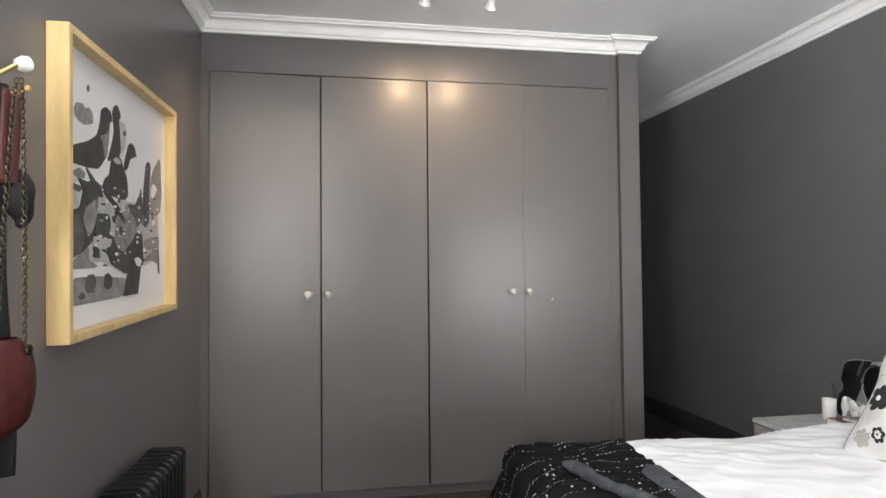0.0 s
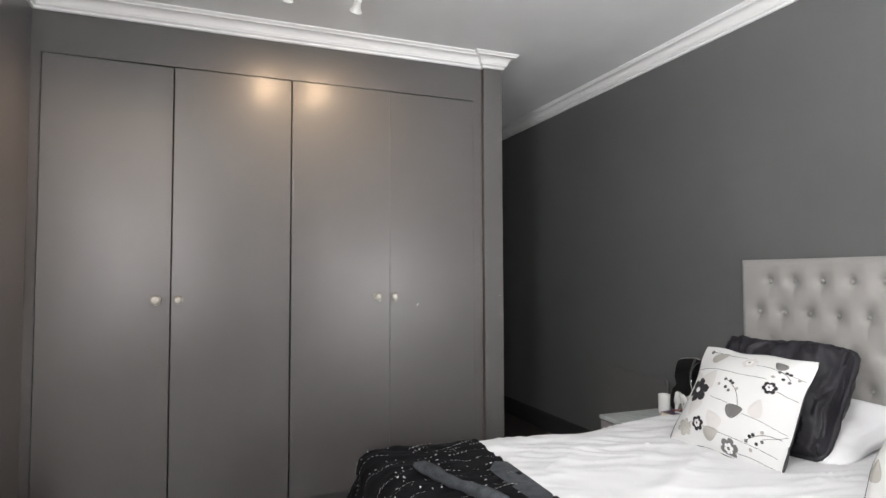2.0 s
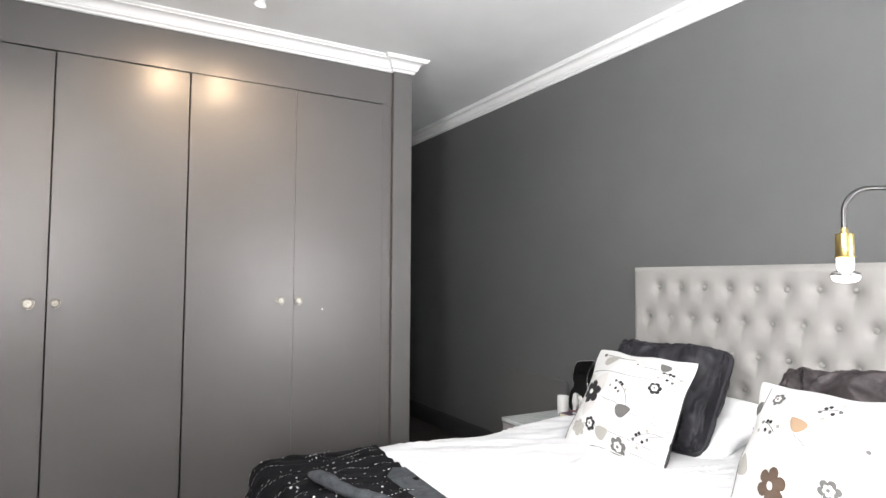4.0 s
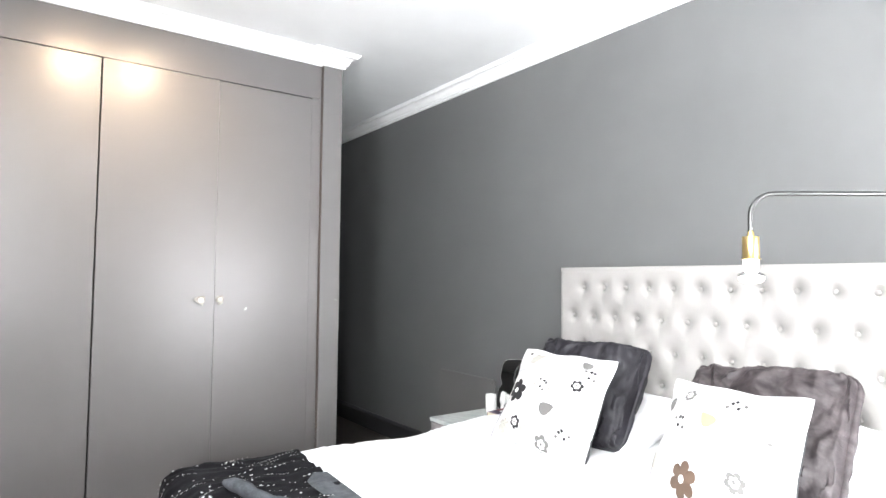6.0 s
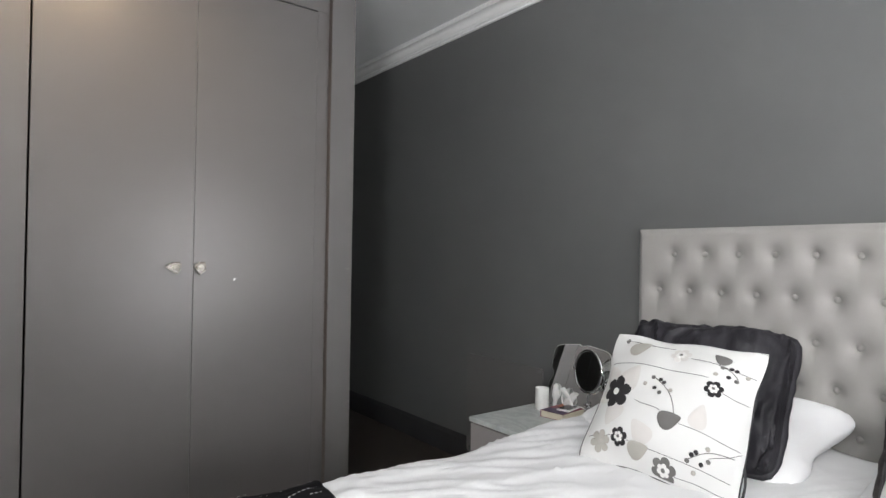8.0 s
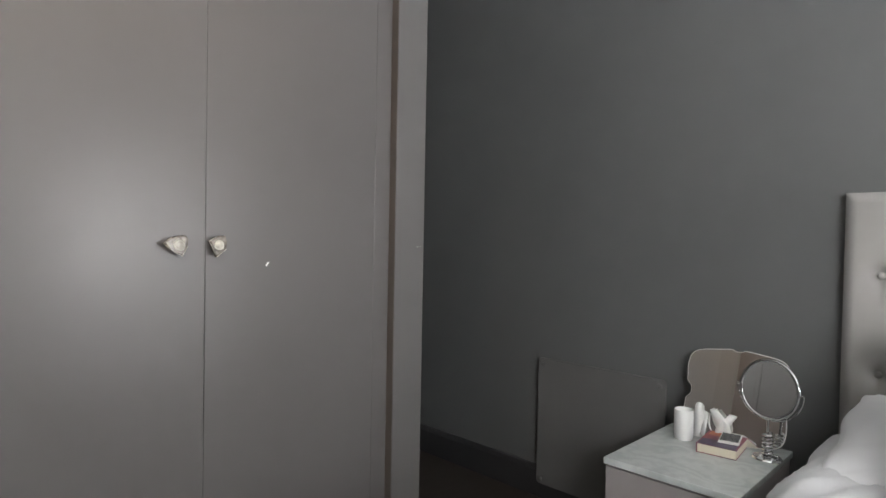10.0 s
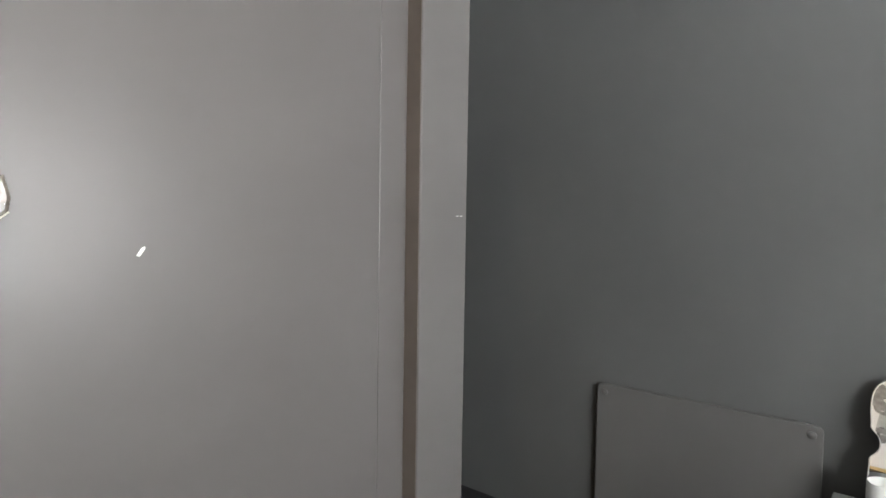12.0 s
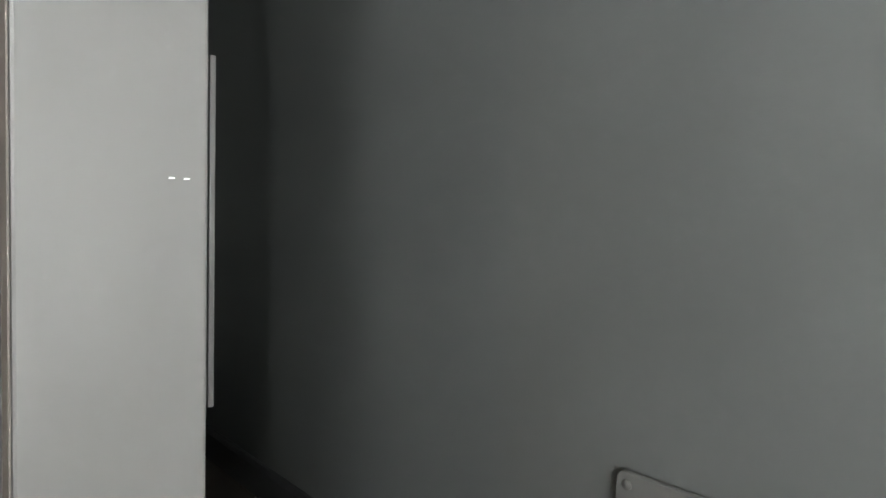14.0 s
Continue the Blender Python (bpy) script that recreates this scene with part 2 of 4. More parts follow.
part("stile", B(2.3216, 2.384, 0.001, 0.021, DB - 0.006, DT + 0.004, bevel=0.002), M_DOOR, wardrobe)
bm = bmesh.new()
box(bm, X0, 2.40, 0.64, 0.66, 0, ZC - 0.002)
box(bm, X0, 2.40, 0.06, 0.64, ZC - 0.03, ZC - 0.003)
box(bm, X0, 2.40, 0.066, 0.64, 0.001, 0.03)
part("carcass", bm, M_DARK, wardrobe, smooth=False)
part("end_panel", B(2.385, 2.512, -0.03, 0.66, 0, ZC - 0.002, bevel=0.003), M_PILASTER, wardrobe, "grey painted end pilaster")
# brown holds the shade and warm lamplight on the pilaster's side
part("reveal_strip", B(2.3835, 2.3849, -0.0285, 0.02, 0.0, CH), shader("reveal_shade_paint", (0.105, 0.088, 0.077), 0.6, vary=0.15, vary_scale=8), wardrobe, "pilaster side strip, shade and warm light in its brown colour", smooth=False)
DOORS = [(0.007, 0.5965, 0.0), (0.6015, 1.2005, 0.0), (1.2065, 1.7770, -0.003), (1.7780, 2.3212, 0.0)]
doors = []
for k, (a, b, y) in enumerate(DOORS):
    bm = B(a, b, y, y + 0.02, DB, DT - (0.0 if k == 2 else 0.001), bevel=0.0025)
    if k == 0:   # hangs a little proud on its hinge side
        bmesh.ops.rotate(bm, cent=(0.33, y, 0), matrix=Matrix.Rotation(radians(2.1), 3, "Z"), verts=bm.verts)
    doors.append(part("door", bm, M_DOOR, wardrobe))

# ---- more materials ----
M_KNOB = shader("knob_resin", (0.40, 0.36, 0.31), 0.12, vary=0.55, vary_scale=70, bump=0.3, bump_scale=120)
M_KNOB.node_tree.nodes["Principled BSDF"].inputs["Transmission Weight"].default_value = 0.5
M_PEARL = shader("knob_pearl", (0.50, 0.48, 0.42), 0.2, vary=0.25, vary_scale=80)
M_CHIP = shader("bare_primer", (0.85, 0.85, 0.83), 0.7)
M_STEEL = shader("brushed_steel", (0.55, 0.55, 0.54), 0.28, 1.0, vary=0.05, vary_scale=30)
M_GUNMETAL = shader("gunmetal", (0.085, 0.085, 0.085), 0.32, 1.0, vary=0.05, vary_scale=30)
M_BRONZE = shader("dark_bronze", (0.10, 0.085, 0.06), 0.4, 1.0, vary=0.2, vary_scale=60)
M_CHROME = shader("chrome", (0.8, 0.8, 0.8), 0.08, 1.0)
M_BRASS = shader("satin_brass", (0.72, 0.56, 0.24), 0.3, 1.0, vary=0.08, vary_scale=40)
M_PINE = shader("pale_pine", (0.66, 0.48, 0.22), 0.45, bump=0.15, bump_scale=30, vary=0.16, vary_scale=5, stretch=(6, 6, 1), grain=0.15)
M_MAT = shader("mount_board", (0.78, 0.77, 0.77), 0.8, vary=0.02)
M_INK = [shader("ink_black", (0.06, 0.058, 0.058), 0.5, vary=0.5, vary_scale=25), shader("ink_dark", (0.11, 0.105, 0.105), 0.5, vary=0.5, vary_scale=35),
         shader("ink_mid", (0.27, 0.265, 0.26), 0.5, vary=0.35, vary_scale=30), shader("ink_pale", (0.5, 0.5, 0.49), 0.5, vary=0.2, vary_scale=20)]
M_BLACKMETAL = shader("black_enamel", (0.006, 0.006, 0.007), 0.33, spec=0.35, vary=0.15, vary_scale=20)
M_RED = shader("red_leather", (0.06, 0.009, 0.007), 0.5, bump=0.35, bump_scale=110, vary=0.3, vary_scale=14)
M_BLACKCLOTH = shader("black_cloth", (0.009, 0.009, 0.010), 0.85, bump=0.3, bump_scale=200, vary=0.3, vary_scale=20)
M_CERAMIC = shader("white_ceramic", (0.74, 0.74, 0.72), 0.35, vary=0.03)
M_LINEN = shader("white_bedlinen", (0.79, 0.79, 0.795), 0.85, bump=0.12, bump_scale=320, vary=0.03, vary_scale=6, sheen=0.1)
M_UPHOL = shader("grey_upholstery", (0.305, 0.294, 0.279), 0.75, bump=0.25, bump_scale=420, vary=0.05, vary_scale=6, sheen=0.2)
M_CUSHION = shader("cream_cotton", (0.67, 0.67, 0.655), 0.85, bump=0.2, bump_scale=260, vary=0.03, vary_scale=10)
M_PIPING = shader("black_piping", (0.03, 0.03, 0.032), 0.7)
M_FELT = {"black": shader("felt_black", (0.022, 0.02, 0.022), 0.9, bump=0.3, bump_scale=200, vary=0.2), "grey": shader("felt_grey", (0.14, 0.135, 0.13), 0.9, vary=0.15),
          "beige": shader("felt_beige", (0.40, 0.383, 0.345), 0.9, vary=0.1), "pale": shader("felt_pale", (0.61, 0.59, 0.565), 0.9, vary=0.06),
          "brown": shader("felt_brown", (0.10, 0.065, 0.045), 0.9, vary=0.2), "tan": shader("felt_tan", (0.40, 0.27, 0.17), 0.9, vary=0.12),
          "white": shader("felt_white", (0.72, 0.71, 0.69), 0.9)}
# the greyer swirls put the pile's highlights into the fur colour
M_FUR = shader("dark_fur", (0.009, 0.008, 0.011), 0.55, bump=1.0, bump_scale=60, vary=0.5, vary_scale=9, spec=0.35, second=(0.028, 0.026, 0.032), sheen=0.0, swirl=1.0, stretch=(1.6, 0.5, 1))
# dark fur again, browned and paled for the glow and sheen on it
M_FURLIT = shader("dark_fur_lit", (0.016, 0.012, 0.013), 0.5, bump=1.0, bump_scale=60, vary=0.5, vary_scale=7, spec=0.35, second=(0.072, 0.060, 0.062), sheen=0.0, swirl=2.2, stretch=(1.0, 1.6, 1))
M_THROW = shader("black_throw_wool", (0.008, 0.0075, 0.009), 0.95, bump=0.5, bump_scale=180, vary=0.4, vary_scale=18, spec=0.15)
M_THROWGREY = shader("grey_throw_wool", (0.075, 0.082, 0.09), 0.9, bump=0.6, bump_scale=160, vary=0.3, vary_scale=28, second=(0.026, 0.029, 0.034), grain=0.4)
M_STITCH = shader("white_stitch", (0.68, 0.68, 0.66), 0.85, vary=0.3, vary_scale=30)
M_LACQUER = shader("taupe_lacquer", (0.36, 0.33, 0.325), 0.4, vary=0.05, bump=0.05, bump_scale=40)
M_PULL = shader("pull_taupe", (0.30, 0.275, 0.24), 0.35, vary=0.1, vary_scale=30)
M_MIRROR = shader("mirror_silver", (0.86, 0.87, 0.86), 0.015, 1.0)
M_PANEL = shader("heater_panel_paint", (0.128, 0.125, 0.121), 0.5, bump=0.1, bump_scale=80, vary=0.06)
M_PAGES = shader("paper_pages", (0.72, 0.66, 0.52), 0.85, bump=0.5, bump_scale=300, vary=0.1, stretch=(0.1, 0.1, 4))
M_SCREEN = shader("phone_glass", (0.015, 0.015, 0.02), 0.05)


def emitter(name, colour, strength):
    m = bpy.data.materials.new(name)
    m.use_nodes = True
    b = m.node_tree.nodes["Principled BSDF"]
    b.inputs["Base Color"].default_value = (*colour, 1)
    b.inputs["Emission Color"].default_value = (*colour, 1)
    b.inputs["Emission Strength"].default_value = strength
    return m


M_BULB = emitter("bulb_glow", (1.0, 0.96, 0.9), 2.5)
M_GU10 = emitter("spot_glow", (1.0, 0.85, 0.62), 5.0)


def marble():
    m = shader("carrara_marble", (0.62, 0.64, 0.63), 0.2)
    nt, b = m.node_tree, m.node_tree.nodes["Principled BSDF"]
    tc, w, n, r = (nt.nodes.new(k) for k in ("ShaderNodeTexCoord", "ShaderNodeTexWave", "ShaderNodeTexNoise", "ShaderNodeValToRGB"))
    w.inputs["Scale"].default_value, w.inputs["Distortion"].default_value, w.inputs["Detail"].default_value, w.inputs["Detail Scale"].default_value = 3.0, 22, 6, 2.2
    n.inputs["Scale"].default_value, n.inputs["Detail"].default_value = 9, 8
    mx = nt.nodes.new("ShaderNodeMix")
    mx.inputs[0].default_value = 0.78
    nt.links.new(tc.outputs["Object"], w.inputs[0]), nt.links.new(tc.outputs["Object"], n.inputs[0])
    nt.links.new(w.outputs["Fac"], mx.inputs[2]), nt.links.new(n.outputs[0], mx.inputs[3])
    nt.links.new(mx.outputs[0], r.inputs[0])
    r.color_ramp.elements[0].position, r.color_ramp.elements[0].color = 0.12, (0.46, 0.49, 0.48, 1)
    r.color_ramp.elements[1].position, r.color_ramp.elements[1].color = 0.6, (0.62, 0.65, 0.63, 1)
    nt.links.new(r.outputs[0], b.inputs["Base Color"])
    return m


M_MARBLE = marble()


def prism(bm, pts, lo, hi, m=None, bevel=0.0):
    """A flat polygon of (x, y) points, from height lo to hi, placed by m."""
    m = m or Matrix()
    bot = [bm.verts.new(m @ Vector((x, y, lo))) for x, y in pts]
    top = [bm.verts.new(m @ Vector((x, y, hi))) for x, y in pts]
    n = len(pts)
    fs = [bm.faces.new(bot[::-1]), bm.faces.new(top)]
    for i in range(n):
        fs.append(bm.faces.new((bot[i], bot[(i + 1) % n], top[(i + 1) % n], top[i])))
    if bevel:
        bmesh.ops.bevel(bm, geom=list(fs[1].edges), offset=bevel, segments=2, profile=0.5, affect="EDGES")
    bmesh.ops.recalc_face_normals(bm, faces=bm.faces)
    return bm


# ---- wardrobe knobs and paint chips ----
KITE = [(-0.042, 0.004), (-0.020, 0.021), (0.018, 0.029), (0.028, 0.016), (0.024, -0.004), (0.010, -0.031), (-0.014, -0.018)]
SQUARE = [(-0.029, 0.012), (-0.006, 0.026), (0.021, 0.029), (0.027, 0.004), (0.024, -0.012), (-0.006, -0.036), (-0.016, -0.018)]
ROUND = [(0.026 * math.cos(a) * (1 + 0.08 * math.sin(3 * a)), 0.026 * math.sin(a)) for a in [2 * math.pi * i / 11 for i in range(11)]]
for k, (x, outline, sc) in enumerate([(0.529, ROUND, 1.05), (0.636, ROUND, 0.88), (1.702, KITE, 0.86), (1.802, SQUARE, 0.84)]):
    at = pose(x, DOORS[k][2], 1.168, 90, 0, 0)
    knob = part("knob", prism(bmesh.new(), [(a * sc, b * sc) for a, b in outline], 0.014, 0.027, at, 0.004), M_KNOB, doors[k], "faceted pearly resin knob", angle=20)
    part("stem", lathe(bmesh.new(), [(0.010, -0.002), (0.010, 0.003), (0.006, 0.006), (0.006, 0.016)], 16, at), M_STEEL, knob)
    bm = lathe(bmesh.new(), [(0.0165 * sc, 0.024), (0.0165 * sc, 0.0275), (0.0145 * sc, 0.0295), (0.0115 * sc, 0.0290), (0.009 * sc, 0.0300), (0.005 * sc, 0.0312), (0.001, 0.0312)], 20, at)
    for v in bm.verts:
        v.co += 0.0016 * Vector((noise.noise(v.co * 90), noise.noise(v.co * 130 + Vector((5, 0, 0))), noise.noise(v.co * 90 + Vector((0, 9, 0)))))
    part("rosette", bm, M_PEARL, knob)
    rim = [at @ Vector((p * sc * 1.0, q * sc * 1.0, 0.0255)) for p, q in outline]
    # pale tube along part of the knob's outline
    part("rim", tube(bmesh.new(), rim[-3:] + rim[:2], 0.0010, 6), M_PEARL, knob, "pale rim along part of the edge")
part("paint_chip", prism(bmesh.new(), [(-0.0048, -0.0045), (-0.001, -0.0055), (0.005, 0.003), (0.0052, 0.006), (0.001, 0.0046)], 0.0, 0.0006, pose(1.95, DOORS[3][2], 1.116, 90, 0, 0)), M_CHIP, doors[3], "chip of bare white primer", smooth=False)
for dx in (-0.005, 0.006):
    part("paint_chip", prism(bmesh.new(), [(-0.0022, -0.0007), (0.002, -0.0004), (0.0026, 0.0006), (-0.0014, 0.0007)], 0.0, 0.0006, pose(2.489 + dx, -0.03, 1.164, 90, 0, 0)), M_CHIP, wardrobe, "chip of bare white primer", smooth=False)
strip = thing("edge_panel", (2.5265, 0.03, 0.955), "narrow pale grey upright panel on the wardrobe side", "panel")
part("board", B(-0.0135, 0.004, -0.012, 0.26, 0.0, 0.32, bevel=0.002), M_DOOR, strip)
part("edging", B(0.0045, 0.010, -0.0125, 0.2605, 0.012, 0.32, bevel=0.001), M_DOOR, strip)

# ---- headboard and bed ----
bed = thing("bed", (0, 0, 0), "double bed with a grey buttoned headboard and white linen", "bed")
HX, HY0, HY1, HZ1 = 3.357, -2.89, -1.068, 1.363
ROWS = [(1.256, -1.233), (1.105, -1.166), (0.952, -1.233), (0.80, -1.166), (0.65, -1.233)]
STEP = 0.1335
TUFTS = [(y0 - STEP * k, z) for z, y0 in ROWS for k in range(13) if y0 - STEP * k > HY0 + 0.03]
tuft_y, tuft_z = np.array([t[0] for t in TUFTS]), np.array([t[1] for t in TUFTS])


def tuft_depth(y, z):
    """How far the padded front lies behind its fullest plane."""
    dy, dz = y - tuft_y, z - tuft_z
    d = 0.020 * np.exp(-(dy * dy + dz * dz) / 0.022 ** 2) + 0.012 * np.exp(-(dy * dy + dz * dz) / 0.05 ** 2)
    pleat = 0.0045 * np.exp(-(dy / 0.007) ** 2) * np.exp(-((dz + 0.045) / 0.055) ** 2)
    edge = min(y - HY0, HY1 - y, HZ1 - z)
    round_off = 0.022 * max(0.0, 1 - edge / 0.03) ** 2
    return min(0.030, float(d.max() + 0.6 * pleat.max())) + round_off


bm = bmesh.new()
NU, NV = 236, 120
front = sheet(bm, NU, NV, lambda u, v: Vector((HX - 0.004 + tuft_depth(HY0 + (HY1 - HY0) * u, 0.40 + (HZ1 - 0.40) * v), HY0 + (HY1 - HY0) * u, 0.40 + (HZ1 - 0.40) * v)))
rim = [r[NV] for r in front]
back = [bm.verts.new((3.408, v.co.y, v.co.z)) for v in rim]
for i in range(NU):
    bm.faces.new((rim[i], rim[i + 1], back[i + 1], back[i]))
for col in (front[0], front[NU]):
    bk = [bm.verts.new((3.408, v.co.y, v.co.z)) for v in col]
    for j in range(NV):
        bm.faces.new((col[j], col[j + 1], bk[j + 1], bk[j]))
bmesh.ops.recalc_face_normals(bm, faces=bm.faces)
headboard = part("headboard", bm, M_UPHOL, bed, "pale grey tufted fabric headboard", angle=60)
part("headboard_base", B(HX + 0.005, 3.408, HY0, HY1, 0.0, 0.41), M_UPHOL, bed, smooth=False)
button = mesh_of("button", lathe(bmesh.new(), [(0.0095, -0.004), (0.0115, 0.002), (0.0095, 0.006), (0.005, 0.008), (0.0005, 0.0085)], 14, pose(0, 0, 0, 0, -90, 0)), M_UPHOL)
for y, z in TUFTS:
    b = new("button", button)
    b.parent, b.location = headboard, (HX + 0.020, y, z)

BX0, BX1, BY0, BY1, BZ = 1.42, 3.33, -2.84, -1.14, 0.575
part("bed_base", B(BX0 + 0.02, BX1, BY0 + 0.03, BY1 - 0.03, 0.0, 0.30, bevel=0.01), M_BLACKCLOTH, bed)
part("mattress", B(BX0, BX1, BY0, BY1, 0.30, BZ - 0.03, bevel=0.045), M_LINEN, bed)


def drape(p, q, lift, flare=0.12, r=0.07):
    """Cloth over the bed: (p, q) runs along x and y on the flat cloth and falls over the edges."""
    ex = (BX0 - p) if p < BX0 else 0.0
    ey = (q - BY1) if q > BY1 else (q - BY0) if q < BY0 else 0.0
    d = math.hypot(ex, ey)
    base = Vector((max(p, BX0), min(max(q, BY0), BY1), BZ + lift))
    if d < 1e-6:
        return base
    out = Vector((-ex / d, ey / d, 0))
    rr = r + lift
    a = min(d / rr, math.pi / 2)
    fall = max(0.0, d - rr * math.pi / 2)
    return base + out * (rr * math.sin(a) + flare * fall) + Vector((0, 0, -(rr * (1 - math.cos(a)) + fall * (1 - flare * flare / 2))))


def creases(p, q):
    a = noise.noise(Vector((p * 1.6 + q * 2.4, q * 1.2 - p * 0.5, 3.1)))
    b = noise.noise(Vector((p * 3.0 - q * 5.5, q * 2.0, 7.7)))
    c = noise.noise(Vector((p * 9.0 + q * 3.0, q * 13.0 - p * 4.0, 1.3)))
    ridge = (1 - abs(b)) ** 4
    fold = (1 - abs(noise.noise(Vector((p * 3.2 + q * 1.0, q * 15.0 + p * 7.0, 21.3))))) ** 5 * max(0.0, 0.5 + noise.noise(Vector((p * 2, q * 2, 30))))
    ridge2 = (1 - abs(noise.noise(Vector((p * 2.2 + q * 6.5, p * 1.2 - q * 1.0, 12.7))))) ** 6
    return 0.012 * a + 0.007 * ridge + 0.008 * ridge2 + 0.0032 * c + 0.010 * fold


def duvet_at(u, v):
    p, q = BX0 - 0.10 + (BX1 - 0.02 - BX0 + 0.10) * u, BY0 - 0.36 + (BY1 - BY0 + 0.72) * v
    swell = 0.012 * min(1, max(0, (p - 1.6) * 5)) + 0.012 * max(0, (p - 2.3))
    o = drape(p, q, swell + creases(p, q))
    side = max(0.0, BY0 - q, q - BY1, BX0 - p)
    if side > 0.05:
        k = min(1, side / 0.3)
        wob = 0.03 * k * noise.noise(Vector((p * 6, q * 6, 0)))
        o += Vector((wob, wob if q > BY1 else -wob, 0))
    return o


bm = bmesh.new()
sheet(bm, 190, 190, duvet_at)
duvet = part("duvet", bm, M_LINEN, None)
tagged(duvet, "rumpled white cotton duvet spread over the bed", "duvet")
duvet.modifiers.new("thickness", "SOLIDIFY").thickness = -0.012

# ---- throw over the foot of the bed ----
def throw_point(p, q, up=0.0):
    c = creases(p, q) + 0.006 * noise.noise(Vector((p * 14, q * 14, 5))) + 0.010 * (1 - abs(noise.noise(Vector((p * 4 + q * 3, q * 7, 9))))) ** 5
    side = max(0.0, BY0 - q, q - BY1, BX0 - p)
    o = drape(p, q, 0.033 + c + up, 0.40, 0.06)
    if side > 0.04:
        k = min(1, side / 0.3)
        o += Vector((0.045 * k * noise.noise(Vector((p * 2, q * 5, 2))), 0.03 * k * noise.noise(Vector((p * 5, q * 2, 4))), 0))
    return o


def throw_edge(q):
    return 1.80 + 0.02 * math.sin(q * 5) + 0.03 * (q + 1.3)


def throw_at(u, v):
    q = BY0 - 0.2 + (BY1 - BY0 + 0.45) * v
    p = BX0 - 0.42 + (throw_edge(q) - BX0 + 0.42) * u
    return throw_point(p, q)


bm = bmesh.new()
sheet(bm, 90, 210, throw_at)
throw = part("throw_blanket", bm, M_THROW, None)
tagged(throw, "black wool throw with white stitching over the bed foot", "blanket")
throw.modifiers.new("thickness", "SOLIDIFY").thickness = 0.008


def patch(bm, outline, f, up):
    """A cloth piece cut to an outline of (p, q), laid on the surface f(p, q, up)."""
    cx, cy = sum(a for a, _ in outline) / len(outline), sum(b for _, b in outline) / len(outline)
    rings = []
    for k in (0.0, 0.34, 0.67, 1.0):
        rings.append([bm.verts.new(f(cx + (a - cx) * k, cy + (b - cy) * k, up if k < 1 else up * 0.4)) for a, b in outline] if k else [bm.verts.new(f(cx, cy, up))])
    n = len(outline)
    for i in range(n):
        bm.faces.new((rings[0][0], rings[1][i], rings[1][(i + 1) % n]))
        for a, b in zip(rings[1:], rings[2:]):
            bm.faces.new((a[i], b[i], b[(i + 1) % n], a[(i + 1) % n]))
    return bm


def dash(bm, p, q, dp, dq, w, f, up):
    n = math.hypot(dp, dq) or 1
    sp, sq = -dq / n * w, dp / n * w
    v = [bm.verts.new(f(p + a * dp + b * sp, q + a * dq + b * sq, up)) for a, b in ((-0.5, -0.5), (0.5, -0.5), (0.5, 0.5), (-0.5, 0.5))]
    bm.faces.new(v)


bm = bmesh.new()
for row in range(16):
    q0 = -1.02 - row * 0.052 + rnd(-0.01, 0.01)
    chance, step = random.choice(((0.9, 0.0135), (0.35, 0.02), (0.55, 0.017)))
    p = 1.46 + rnd(0, 0.12)
    while p < throw_edge(q0) - 0.012:
        q = q0 + 0.012 * math.sin(p * 16 + row)
        if random.random() < chance:
            dash(bm, p, q, rnd(0.005, 0.009), rnd(-0.002, 0.002), rnd(0.0025, 0.0045), throw_point, 0.003)
        p += step
for i in range(210):
    p, q = rnd(1.05, 1.58), rnd(-2.6, -0.9)
    a = rnd(0, 6.28)
    ln = rnd(0.004, 0.010) * (2.4 if random.random() < 0.10 else 1)
    dash(bm, p, q, ln * math.cos(a), ln * math.sin(a), rnd(0.003, 0.006), throw_point, 0.003)
for k in range(8):
    q0 = -0.98 - 0.11 * k
    for i in range(22):
        dash(bm, 1.04 + i * 0.018, q0 + 0.02 * math.sin(i * 0.4 + k), 0.012, 0.003, 0.0018, throw_point, 0.003)
tagged(part("stitching", bm, M_STITCH, throw, "scattered white embroidery stitches", smooth=False), kind="stuff")
part("patch", patch(bmesh.new(), [(1.79, -1.46), (1.745, -1.45), (1.705, -1.49), (1.69, -1.56), (1.685, -1.66), (1.69, -1.80), (1.74, -1.84), (1.78, -1.78)], throw_point, 0.010), M_THROWGREY, throw, "grey wool patch")
fold_a, fold_b = throw_point(1.455, -1.43, 0.004), throw_point(1.59, -1.84, 0.004)
part("rolled_fold", tube(bmesh.new(), [fold_a.lerp(fold_b, i / 11) + Vector((0.004 * math.sin(i * 1.1), 0, 0.012 + 0.003 * math.sin(i * 0.8))) for i in range(12)], lambda t: 0.020 * min(1, 0.45 + t * 5) + 0.003 * math.sin(t * 9) + 0.002 * math.sin(t * 31), 14), M_THROWGREY, throw, "grey rolled fold of the throw")


# ---- cushions and pillows ----
def cushion_frame(tl, tr, bl):
    tl, tr, bl = Vector(tl), Vector(tr), Vector(bl)
    u, v = tr - tl, tl - bl
    w = u.cross(v).normalized()
    c = bl + u / 2 + v / 2
    side = w.cross(u).normalized()
    return Matrix(((*u.normalized(),), (*side,), (*w,))).transposed().to_4x4(), c, u.length, v.dot(side), v.dot(u.normalized()) / v.dot(side)


